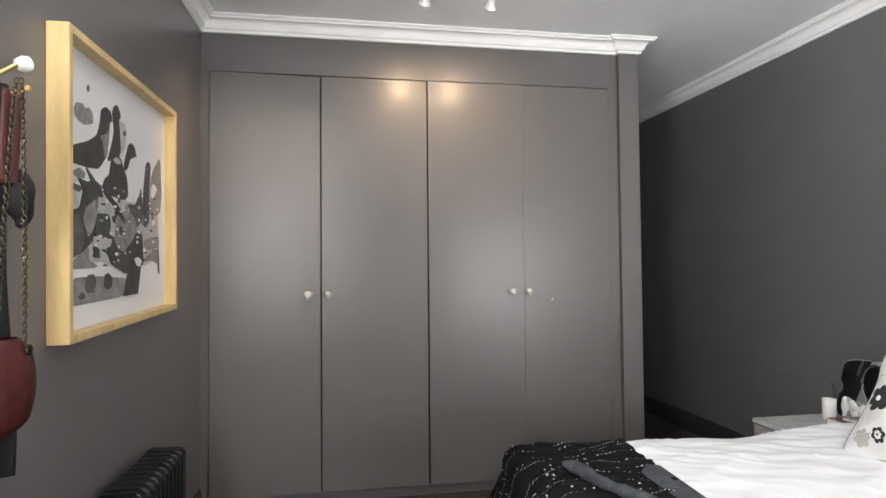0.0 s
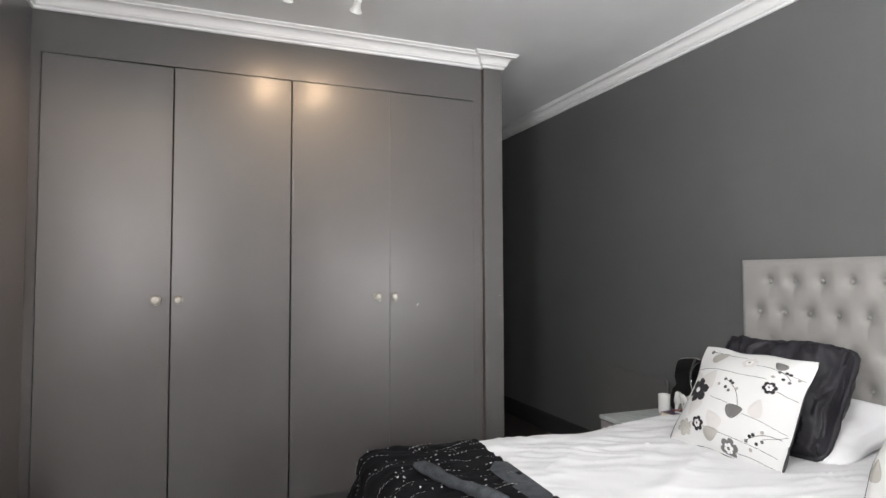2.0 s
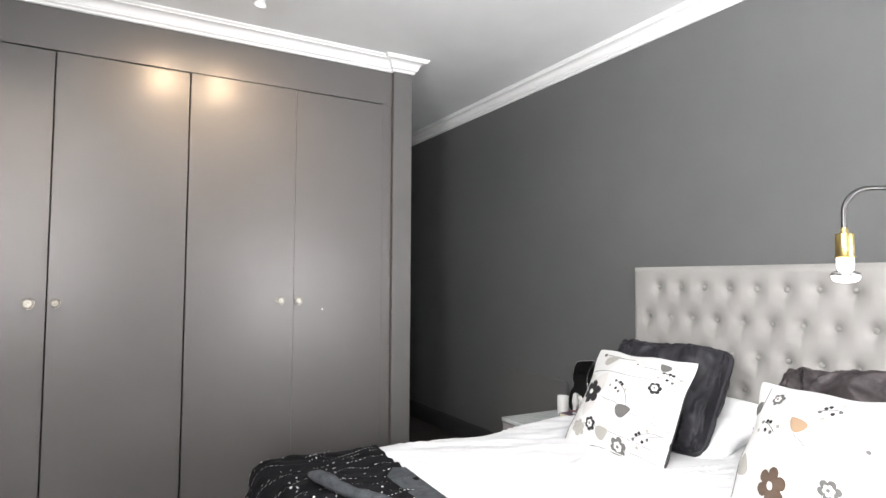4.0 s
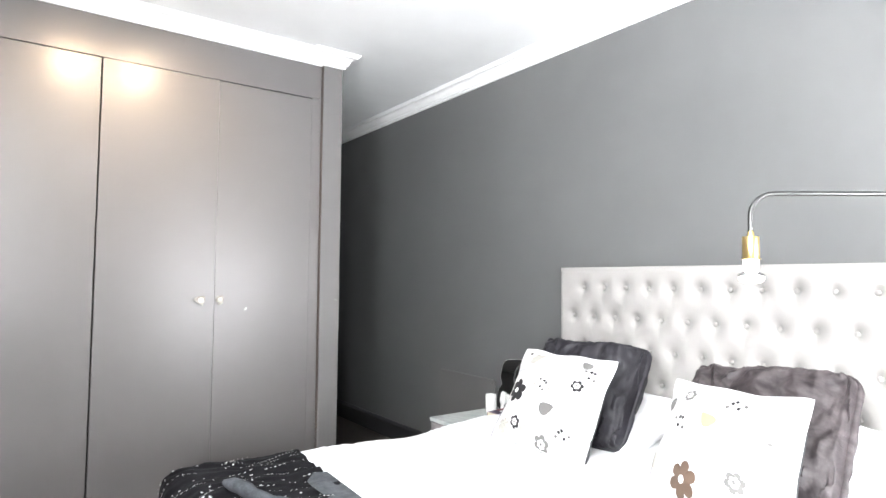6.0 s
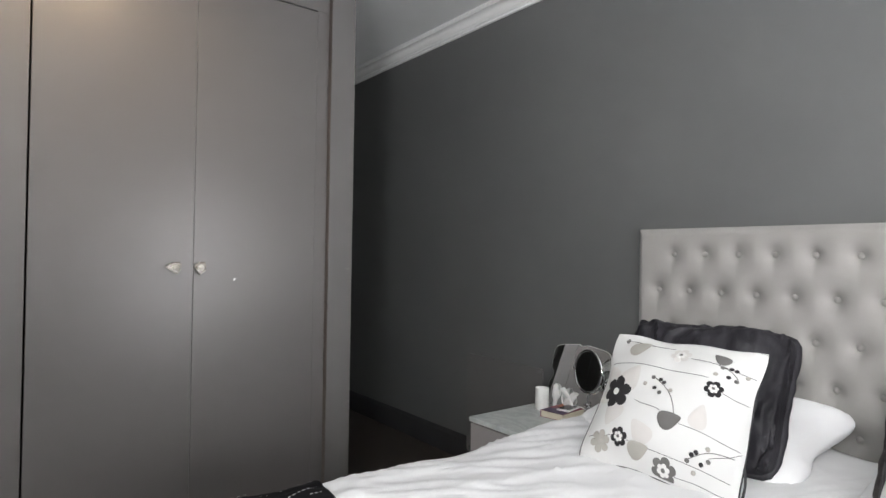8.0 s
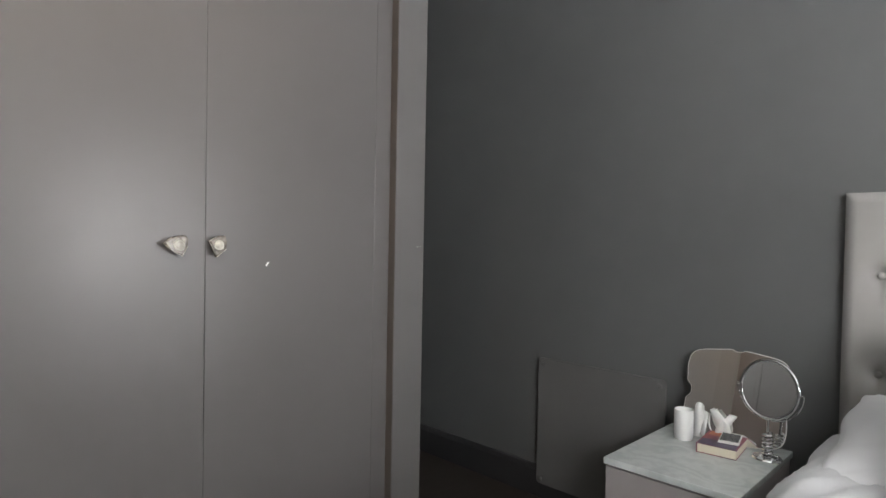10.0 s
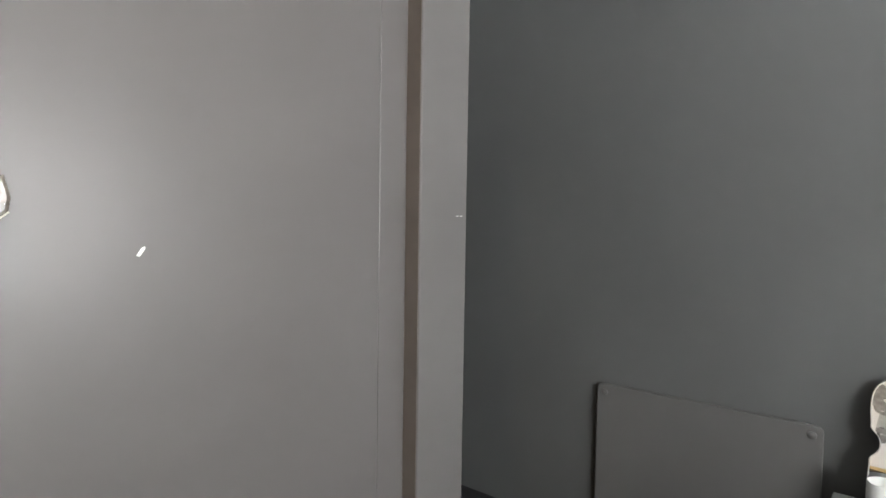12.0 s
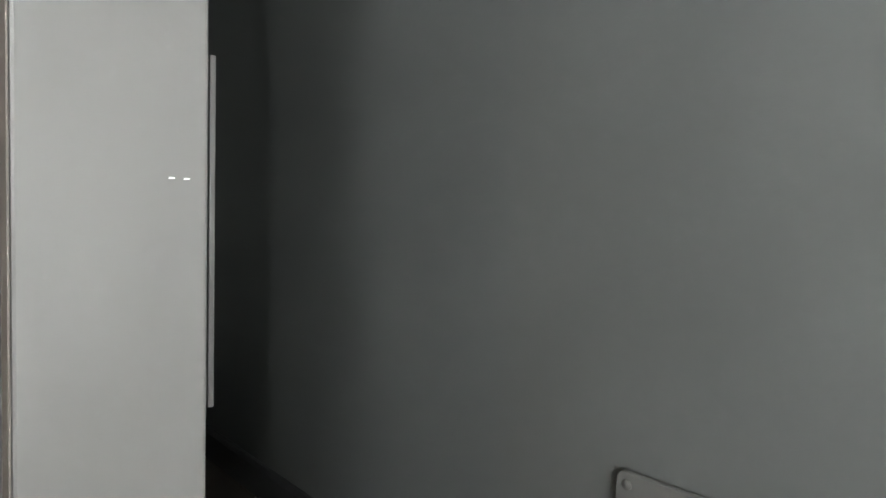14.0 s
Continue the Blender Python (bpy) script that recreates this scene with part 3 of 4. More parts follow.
def cushion_shape(width, height, thick, pinch=0.05, power=2.4, seed=0, lump=0.006, shear=0.0, corner=0.0, soft=0.55, wave=0.0):
    def at(u, v, side=1, up=0.0):
        a, b = 2 * u - 1, 2 * v - 1
        x = a * width / 2 * (1 - pinch * (1 - b * b) * abs(a) ** 2) * (1 - corner * abs(a * b) ** 6)
        y = b * height / 2 * (1 - pinch * (1 - a * a) * abs(b) ** 2) * (1 - corner * abs(a * b) ** 6)
        if wave:   # sides that wander where the seam is slack
            x += wave * abs(a) ** 3 * noise.noise(Vector((b * 1.7, a * 3, seed * 3)))
            y += wave * abs(b) ** 3 * noise.noise(Vector((a * 1.7, b * 3 + 8, seed * 3)))
        t = thick / 2 * max(0, (1 - abs(a) ** power)) ** soft * max(0, (1 - abs(b) ** power)) ** soft
        t += lump * noise.noise(Vector((u * 4, v * 4, seed + side * 5))) * min(1, 6 * (1 - max(abs(a), abs(b))))
        return Vector((x + shear * y, y, side * max(t, 0.0) + up))
    return at


def cushion_mesh(f, n=34, rough=0.0):
    bm = bmesh.new()
    ease = lambda t: 0.5 - 0.5 * math.cos(math.pi * t)
    for side in (1, -1):
        vs = sheet(bm, n, n, lambda u, v: f(ease(u), ease(v), side) + (Vector((0, 0, side * rough * min(1, 14 * u * (1 - u)) * min(1, 14 * v * (1 - v)) * ((1 - abs(noise.noise(Vector((u * 7 + 0.8 * noise.noise(Vector((u * 5, v * 5, 2))), v * 2.2, 4 * side))))) ** 3 - 0.3 + 0.35 * noise.noise(Vector((u * 24, v * 12, 4 * side)))))) if rough else Vector()))
    bmesh.ops.remove_doubles(bm, verts=bm.verts, dist=0.0006)
    bmesh.ops.recalc_face_normals(bm, faces=bm.faces)
    return bm


def flower(cu, cv, r, petals, aspect, deep=0.32, turn=0.0):
    out = []
    for i in range(petals * 8):
        a = 2 * math.pi * i / (petals * 8)
        k = r * (1 - deep + deep * abs(math.cos(petals * a / 2)) ** 0.6)
        out.append((cu + k * math.cos(a + turn), cv + k * math.sin(a + turn) * aspect))
    return out


def leaf(cu, cv, ln, wd, ang):
    out = []
    for i in range(20):
        t = 2 * math.pi * i / 20
        x, y = ln / 2 * math.cos(t), wd / 2 * math.sin(t) * (1 - 0.45 * math.cos(t)) * (1 - 0.12 * math.cos(t))
        out.append((cu + x * math.cos(ang) - y * math.sin(ang), cv + x * math.sin(ang) + y * math.cos(ang)))
    return out


def floral_cushion(tl, tr, bl, label, flowers, leaves, berries, threads, tail):
    rot, c, w, h, shear = cushion_frame(tl, tr, bl)
    f = cushion_shape(w, h, 0.17, seed=c.y, shear=shear, corner=0.03, pinch=0.06, power=2.2, soft=0.85, lump=0.014, wave=0.013)
    ob = part("cushion", cushion_mesh(f), M_CUSHION, None)
    ob.matrix_world = Matrix.Translation(c) @ rot
    tagged(ob, label, "cushion", "flowered cushions on the bed")
    on = lambda u, v, up: f(min(max(u, 0.012), 0.988), min(max(v, 0.012), 0.988), 1, up)
    loop = []
    for u0, v0, u1, v1 in ((0, 0.45, 0, 0), (0, 0, 1, 0), (1, 0, 1, 0.8)):
        for i in range(20):
            loop.append(f(u0 + (u1 - u0) * i / 20, v0 + (v1 - v0) * i / 20, 1, -0.002))
    part("piping", tube(bmesh.new(), loop, 0.0030, 8), M_PIPING, ob, "black corded piping")
    if tail:
        p = f(1, 0.0, 1)
        part("loose_piping", tube(bmesh.new(), [p + Vector((0.006 * math.sin(i * 0.7) + tail * i * 0.002, 0.10 - 0.017 * i, 0.012 + 0.004 * math.sin(i))) for i in range(11)], 0.0035, 8), M_PIPING, ob, "loose hanging end of black piping")
    for cu, cv, r, kind in flowers:
        n, turn = (6, 0.3) if r > 0.05 else (6, 0.0)
        if kind.endswith("_outline"):
            col = kind[:-8]
            part("flower", patch(bmesh.new(), flower(cu, cv, r, n, w / h, 0.3, turn), on, 0.004), M_FELT[col], ob)
            part("flower_centre", patch(bmesh.new(), flower(cu, cv, r * 0.62, n, w / h, 0.3, turn), on, 0.0058), M_FELT["white"], ob)
            part("flower_eye", patch(bmesh.new(), flower(cu, cv, r * 0.22, 5, w / h, 0.1), on, 0.0075), M_FELT["grey"], ob)
        else:
            part("flower", patch(bmesh.new(), flower(cu, cv, r, n, w / h, 0.34, turn), on, 0.006), M_FELT[kind], ob)
            part("flower_centre", patch(bmesh.new(), flower(cu, cv, r * 0.25, 8, w / h, 0.02), on, 0.008), M_FELT["white" if kind in ("black", "brown") else "beige"], ob)
    for cu, cv, ln, wd, ang, kind in leaves:
        part("leaf", patch(bmesh.new(), leaf(cu, cv, ln, wd, ang), on, 0.0032 if kind == "pale" else 0.0048), M_FELT[kind], ob)
    for cu, cv, ang, ln in berries:
        stem = []
        for i in range(13):
            along, bow = -0.05 + (ln + 0.05) * i / 12, 0.16 * ln * math.sin(math.pi * i / 12)
            stem.append(on(cu + along * math.cos(ang) - bow * math.sin(ang), cv + along * math.sin(ang) + bow * math.cos(ang), 0.001))
        part("twig", tube(bmesh.new(), stem, 0.0013, 5), M_FELT["grey"], ob)
        for k in range(7):
            a = ang + 2.4 + k * 0.9
            rr = 0.035 + 0.026 * (k % 3)
            part("berry", patch(bmesh.new(), flower(cu + rr * math.cos(a), cv + rr * math.sin(a), 0.0135, 5, w / h, 0.02), on, 0.004), M_FELT[("black", "grey", "beige")[k % 3]], ob)
    for u0, v0, u1, v1 in threads:
        part("thread", tube(bmesh.new(), [on(u0 + (u1 - u0) * i / 24, v0 + (v1 - v0 + 0.07 * (u1 - u0)) * i / 24 + 0.004 * math.sin(i * 0.25 + u0 * 9), 0.0008) for i in range(25)], 0.0008, 5), M_FELT["black"], ob)
    return ob


floral_cushion((2.850, -1.337, 0.979), (2.911, -1.819, 0.969), (2.590, -1.376, 0.597), "cream cushion appliqued with black flowers, leaves and berries",
               [(0.185, 0.485, 0.115, "black"), (0.53, 0.845, 0.064, "pale_outline"), (0.79, 0.625, 0.056, "black_outline"), (0.145, 0.135, 0.075, "beige"), (0.285, 0.185, 0.060, "black_outline"), (0.58, 0.06, 0.075, "grey_outline"), (0.11, 0.925, 0.02, "grey")],
               [(0.24, 0.865, 0.17, 0.12, 0.7, "beige"), (0.77, 0.875, 0.12, 0.08, 2.5, "grey"), (0.585, 0.36, 0.14, 0.105, 0.45, "grey"), (0.42, 0.135, 0.14, 0.105, 0.4, "beige"), (0.42, 0.25, 0.17, 0.12, 2.3, "pale"), (0.74, 0.43, 0.16, 0.09, 1.4, "pale"),
                (0.27, 0.60, 0.20, 0.14, 1.1, "pale"), (0.20, 0.33, 0.18, 0.13, 4.4, "pale"), (0.08, 0.45, 0.15, 0.11, 3.4, "pale"), (0.10, 0.62, 0.16, 0.12, 2.2, "pale")],
               [(0.47, 0.575, -0.95, 0.24), (0.76, 0.19, 0.35, 0.20), (0.85, 0.775, -0.6, 0.05)],
               [(0.11, 0.925, 0.47, 0.875), (0.60, 0.83, 0.98, 0.76), (0.05, 0.71, 0.74, 0.645), (0.84, 0.61, 0.98, 0.585), (0.34, 0.445, 0.52, 0.39), (0.64, 0.355, 0.97, 0.29), (0.34, 0.175, 0.95, 0.07), (0.05, 0.155, 0.22, 0.175), (0.82, 0.21, 0.98, 0.285), (0.64, 0.05, 0.95, 0.015)], 1.0)
floral_cushion((2.829, -2.129, 0.949), (2.761, -2.614, 0.961), (2.560, -2.165, 0.588), "cream cushion with a large brown felt flower on the bed",
               [(0.21, 0.84, 0.055, "grey_outline"), (0.36, 0.19, 0.115, "brown"), (0.71, 0.27, 0.062, "grey_outline"), (0.86, 0.58, 0.075, "pale_outline"), (0.08, 0.57, 0.045, "pale_outline")],
               [(0.05, 0.75, 0.13, 0.08, 1.1, "grey"), (0.455, 0.635, 0.13, 0.095, 2.4, "tan"), (0.08, 0.30, 0.16, 0.11, 1.5, "beige"), (0.5, 0.06, 0.14, 0.1, 0.4, "beige")],
               [(0.25, 0.585, -0.6, 0.08), (0.60, 0.80, 0.3, 0.06)],
               [(0.11, 0.95, 0.08, 0.70), (0.45, 0.56, 0.56, 0.47), (0.68, 0.33, 0.66, 0.06)], 0.0)


def fur_cushion(tl, tr, bl, label, fur):
    rot, c, w, h, shear = cushion_frame(tl, tr, bl)
    f = cushion_shape(w * 1.03, h, 0.19, pinch=0.035, power=4.5, seed=c.y + 2, lump=0.022, shear=shear, corner=0.09)
    ob = part("fur_cushion", cushion_mesh(f, 96, 0.034), fur, None)
    ob.matrix_world = Matrix.Translation(c) @ rot
    tagged(ob, label, "cushion", "dark fur cushions on the bed")
    part("piping", tube(bmesh.new(), [f(*uv, 1, -0.002) for k in range(4) for uv in [((i / 16, 0), (1, i / 16), (1 - i / 16, 1), (0, 1 - i / 16))[k] for i in range(16)]] + [f(0, 0, 1, -0.002)], lambda t: 0.012 + 0.007 * noise.noise(Vector((t * 60, c.y, 0))), 10), fur, ob)


fur_cushion((3.084, -1.281, 0.995), (3.140, -1.811, 0.993), (2.815, -1.318, 0.605), "black plush fur cushion propped behind the flowered one", M_FUR)
fur_cushion((3.100, -2.075, 0.955), (3.062, -2.620, 1.000), (2.825, -2.100, 0.580), "dark plush fur cushion leaning on a pillow, its lit brown sheen coloured in", M_FURLIT)


def pillow(at, label):
    f = cushion_shape(0.79, 0.52, 0.175, pinch=0.03, power=3.4, corner=0.05, seed=at.translation.y, lump=0.025, soft=0.6, wave=0.03)
    ob = part("pillow", cushion_mesh(f, 64, 0.006), M_LINEN, None)
    ob.matrix_world = at
    tagged(ob, label, "pillow", "white pillows on the bed")


pillow(pose(3.12, -1.505, 0.662, 0, -14, 0) @ pose(0, 0, 0, 0, 0, 90), "plump white cotton pillow against the headboard")
pillow(pose(3.12, -2.42, 0.675, 0, -14, 0) @ pose(0, 0, 0, 0, 0, 90), "plump white cotton pillow beneath a fur cushion")

# ---- bedside cabinet and what stands on it ----
NX0, NX1, NY0, NY1, NZ = 2.863, 3.385, -0.935, -0.524, 0.497
stand = thing("bedside_cabinet", (0, 0, 0), "taupe lacquered bedside cabinet with a marble top", "cabinet")
part("body", B(NX0 + 0.022, NX1, NY0 + 0.004, NY1 - 0.004, 0.0, NZ - 0.024, bevel=0.003), M_LACQUER, stand)
part("marble_top", B(NX0, NX1 + 0.003, NY0 - 0.004, NY1, NZ - 0.022, NZ, bevel=0.003), M_MARBLE, stand, "grey veined white marble slab")
for z0, z1 in ((0.318, 0.468), (0.163, 0.313), (0.012, 0.158)):
    drawer = part("drawer", B(NX0 + 0.006, NX0 + 0.0215, NY0 + 0.006, NY1 - 0.006, z0, z1, bevel=0.002), M_LACQUER, stand)
    part("knob", lathe(bmesh.new(), [(0.006, 0.0), (0.006, 0.010), (0.016, 0.014), (0.0195, 0.021), (0.0165, 0.028), (0.006, 0.032), (0.0005, 0.0325)], 20, pose(NX0 + 0.006, -0.765, (z0 + z1) / 2 + 0.032, 0, -90, 0)), M_PULL, drawer, "small round taupe knob")

cup = part("tumbler", lathe(bmesh.new(), [(0.0005, 0.006), (0.026, 0.006), (0.0285, 0.012), (0.030, 0.104), (0.0315, 0.106), (0.033, 0.104), (0.0325, 0.01), (0.030, 0.001), (0.028, 0.0), (0.0005, 0.0)], 36), M_CERAMIC, None)
cup.matrix_world = pose(3.235, -0.630, NZ)
tagged(cup, "plain white ceramic tumbler on the marble top", "cup")

bird = bmesh.new()
spine = [(-0.030, 0, 0.012), (-0.020, 0, 0.030), (-0.008, 0, 0.052), (0.002, 0, 0.078), (0.004, 0, 0.098), (0.004, 0, 0.112), (0.000, 0, 0.124), (-0.008, 0, 0.129), (-0.022, 0, 0.127)]
rad = [0.006, 0.013, 0.021, 0.022, 0.018, 0.0145, 0.0145, 0.011, 0.0015]
tube(bird, spine, lambda t: rad[round(t * 8)], 14)
cyl(bird, (0.0, 0, 0.0), (0.0, 0, 0.06), 0.019, 0.015, 18)
figurine = part("bird_figurine", bird, M_CERAMIC, None, angle=70)
figurine.matrix_world = pose(3.310, -0.652, NZ, 0, 0, 200) @ Matrix.Scale(0.86, 4)
tagged(figurine, "small white glazed ceramic bird ornament", "ornament")

bm = bmesh.new()
for k in range(3):
    a = k * 2.1 + 0.4

    def petal(u, v):
        wdt = 0.047 * math.sin(math.pi * min(0.97, 0.12 + 0.88 * v)) ** 0.8
        s = (u - 0.5) * 2
        r = 0.014 + 0.036 * v ** 1.5 - 0.022 * s * s
        return Vector((r * math.cos(a) - s * wdt * math.sin(a), r * math.sin(a) + s * wdt * math.cos(a), 0.004 + 0.118 * v * (1 - 0.12 * k) + 0.006 * s * s))
    sheet(bm, 10, 14, petal)
dish = part("leaf_vase", bm, M_CERAMIC, None)
dish.modifiers.new("thickness", "SOLIDIFY").thickness = 0.004
dish.matrix_world = pose(3.325, -0.730, NZ)
tagged(dish, "white ceramic vase shaped as curled leaves", "vase")

bk = thing("paperback_book", (3.225, -0.768, NZ), "thick paperback book with a red and purple cover", "book", rz=6)
part("pages", B(-0.082, 0.082, -0.058, 0.060, 0.003, 0.030), M_PAGES, bk, "cream page block", smooth=False)
M_COVER = shader("book_cover", (0.32, 0.05, 0.06), 0.3, second=(0.07, 0.03, 0.10), vary=0.5, vary_scale=14)
part("cover", B(-0.084, 0.084, -0.060, 0.062, 0.0305, 0.032), M_COVER, bk, "dark red and purple cover", smooth=False)
part("cover", B(-0.084, 0.084, -0.060, 0.062, 0.001, 0.0025), M_COVER, bk, "dark red and purple cover", smooth=False)
part("spine", B(-0.084, 0.084, 0.0622, 0.0637, 0.001, 0.032), M_COVER, bk, smooth=False)
for k in range(3):
    part("title_bar", B(-0.07 + 0.016 * k, -0.060 + 0.016 * k, -0.02, 0.05 - 0.012 * k, 0.0321, 0.0325), M_FELT["tan"], bk, "pale bar of cover lettering", smooth=False)
part("cover_band", B(-0.082, -0.02, -0.055, 0.058, 0.0326, 0.0329), shader("cover_purple", (0.06, 0.03, 0.09), 0.3, vary=0.4, vary_scale=30), bk, "dark purple cover picture", smooth=False)
part("cover_band", B(0.03, 0.08, 0.005, 0.055, 0.0321, 0.0325), shader("cover_orange", (0.5, 0.14, 0.05), 0.3, vary=0.4, vary_scale=40), bk, "orange cover lettering bar", smooth=False)
ph = thing("phone", (3.245, -0.785, NZ + 0.0326), "white framed phone lying on a paperback book", "phone", rz=12)
part("case", B(-0.055, 0.055, -0.032, 0.032, 0, 0.008, bevel=0.003), M_CERAMIC, ph)
part("screen", B(-0.044, 0.044, -0.028, 0.028, 0.0081, 0.0086), M_SCREEN, ph, "black glass screen", smooth=False)

vm = thing("vanity_mirror", (3.240, -0.900, NZ), "round chrome vanity mirror on a coiled stand", "mirror", rz=-14)
part("base", lathe(bmesh.new(), [(0.0005, 0.0), (0.042, 0.0), (0.045, 0.004), (0.042, 0.009), (0.026, 0.014), (0.010, 0.017), (0.0005, 0.018)], 36), M_CHROME, vm)
part("spring", tube(bmesh.new(), [(0.013 * math.cos(a), 0.013 * math.sin(a), 0.016 + 0.070 * a / (2 * math.pi * 6)) for a in [i * math.pi / 8 for i in range(97)]], 0.0042, 8), M_CHROME, vm, "coiled chrome spring")
part("stem", cyl(bmesh.new(), (0, 0, 0.08), (0, 0, 0.138), 0.004, seg=12), M_CHROME, vm)
vc = pose(0, 0, 0.228, 0, -84, 0)
ring = [vc @ Vector((0.093 * math.cos(a), 0.093 * math.sin(a), 0)) for a in [2 * math.pi * i / 56 for i in range(57)]]
part("rim", tube(bmesh.new(), ring, 0.0062, 10), M_CHROME, vm)
part("glass", lathe(bmesh.new(), [(0.0005, -0.003), (0.090, -0.003), (0.090, 0.003), (0.0005, 0.003)], 56, vc), M_MIRROR, vm, "round mirror glass")
for sgn in (-1, 1):
    part("pivot", cyl(bmesh.new(), vc @ Vector((0, sgn * 0.095, 0)), vc @ Vector((0, sgn * 0.108, 0)), 0.005, seg=14), M_CHROME, vm)
yoke = [Vector((0.002, 0.108 * math.cos(a), 0.228 - 0.100 * math.sin(a))) for a in [math.pi * i / 20 for i in range(21)]]
part("yoke", tube(bmesh.new(), yoke, 0.0024, 8), M_CHROME, vm)


def scallop(w, h):
    """Outline of an old frameless mirror: bowed sides, notched shoulders."""
    out = []
    for sx, sy in ((1, 1), (-1, 1), (-1, -1), (1, -1)):
        q = [(0.435, 0.0), (0.445, 0.05), (0.495, 0.10), (0.49, 0.13), (0.50, 0.25), (0.49, 0.36), (0.45, 0.43), (0.36, 0.465), (0.20, 0.485), (0.06, 0.505), (0.045, 0.485), (0.0, 0.48)]
        q = q if sx * sy > 0 else q[::-1]
        out += [(sx * a * w, sy * b * h) for a, b in q[:-1]]
    for _ in range(2):   # round the corners of the outline
        out = [p for a, b in zip(out, out[1:] + out[:1]) for p in ((0.75 * a[0] + 0.25 * b[0], 0.75 * a[1] + 0.25 * b[1]), (0.25 * a[0] + 0.75 * b[0], 0.25 * a[1] + 0.75 * b[1]))]
    return out


sm = thing("scalloped_mirror", pose(3.345, -0.762, NZ + 0.157, 0, 0, 2.7) @ pose(0, 0, 0, 0, -76, 0) @ pose(0, 0, 0, 0, 0, 90), "old frameless mirror with a scalloped edge leaning on the wall", "mirror")
part("glass", prism(bmesh.new(), scallop(0.335, 0.325), 0.0, 0.005), M_MIRROR, sm, smooth=False)
part("bevelled_edge", prism(bmesh.new(), scallop(0.341, 0.331), -0.004, -0.0005), M_CHROME, sm, "ground glass edge", smooth=False)
rim = [(a, b, 0.0035) for a, b in scallop(0.337, 0.327)]
part("edge_line", tube(bmesh.new(), rim + rim[:1], 0.0011, 6, False), M_CERAMIC, sm, "pale ground bevel line")
part("backing", prism(bmesh.new(), scallop(0.312, 0.312), -0.010, -0.0045), M_BLACKCLOTH, sm, smooth=False)

# ---- flat panel heater on the bed wall ----
hp = thing("panel_heater", (3.375, -0.2, 0.365), "flat grey painted wall panel heater", "heater")
bm = bmesh.new()
box(bm, 0.0, 0.012, -0.300, 0.300, -0.290, 0.290)
bmesh.ops.bevel(bm, geom=[e for e in bm.edges if abs(e.verts[0].co.x - e.verts[1].co.x) > 0.005], offset=0.018, segments=4, profile=0.5, affect="EDGES")
bmesh.ops.bevel(bm, geom=[e for e in bm.edges if e.verts[0].co.x < 0.001 and e.verts[1].co.x < 0.001], offset=0.002, segments=2, profile=0.5, affect="EDGES")
part("panel", bm, M_PANEL, hp)
for sy in (-1, 1):
    for sz in (-1, 1):
        part("screw_cap", lathe(bmesh.new(), [(0.011, -0.001), (0.010, 0.003), (0.006, 0.005), (0.0005, 0.006)], 18, pose(0, sy * 0.276, sz * 0.266, 0, -90, 0)), M_PANEL, hp)
        part("standoff", cyl(bmesh.new(), (0.0121, sy * 0.276, sz * 0.266), (0.0345, sy * 0.276, sz * 0.266), 0.008, seg=12), M_PANEL, hp)

# ---- swing-arm lamp over the bed ----
LX, LY, LZ = 2.593, -2.516, 1.425
lamp = thing("wall_lamp", (LX, LY, LZ), "black swing-arm wall lamp with a bare bulb", "lamp")
ux, uy = 0.805, -0.593
reach = (3.405 - LX) / ux
pts = [(0, 0, 0.0), (0, 0, 0.052)]
pts += [(ux * 0.066 * (1 - math.cos(a)), uy * 0.066 * (1 - math.cos(a)), 0.052 + 0.066 * math.sin(a)) for a in [math.pi / 2 * i / 10 for i in range(1, 11)]]
pts += [(ux * d, uy * d, 0.118 + 0.006 * d) for d in (0.2, 0.5, reach - 0.01)]
part("arm", tube(bmesh.new(), pts, 0.0068, 14), M_GUNMETAL, lamp, "slim dark steel arm")
part("wall_plate", lathe(bmesh.new(), [(0.0005, 0.0), (0.045, 0.0), (0.045, 0.012), (0.035, 0.018), (0.0005, 0.02)], 28, pose(ux * reach, uy * reach, 0.124, 0, -90, 0)), M_STEEL, lamp)
part("lamp_holder", lathe(bmesh.new(), [(0.006, 0.012), (0.009, 0.006), (0.010, -0.004), (0.0215, -0.006), (0.0225, -0.010), (0.0225, -0.066), (0.021, -0.070), (0.010, -0.070)], 28), M_BRASS, lamp, "polished brass lamp holder")
part("collar", lathe(bmesh.new(), [(0.0200, -0.106), (0.0335, -0.1125), (0.0350, -0.1150), (0.0345, -0.1185), (0.0325, -0.1190), (0.0195, -0.1085)], 32), M_CHROME, lamp, "silvered band round the bulb")
part("holder_rim", lathe(bmesh.new(), [(0.0225, -0.0665), (0.0255, -0.0685), (0.0255, -0.0705), (0.0215, -0.0715)], 28), M_BRASS, lamp)
bulb = part("bulb", lathe(bmesh.new(), [(0.017, -0.0665), (0.0205, -0.074), (0.0205, -0.092), (0.0180, -0.099), (0.0185, -0.106), (0.030, -0.1165), (0.0335, -0.121), (0.0330, -0.127), (0.0285, -0.133), (0.018, -0.1375), (0.008, -0.139), (0.0005, -0.1395)], 32), M_BULB, lamp, "lit clear-white reflector bulb")

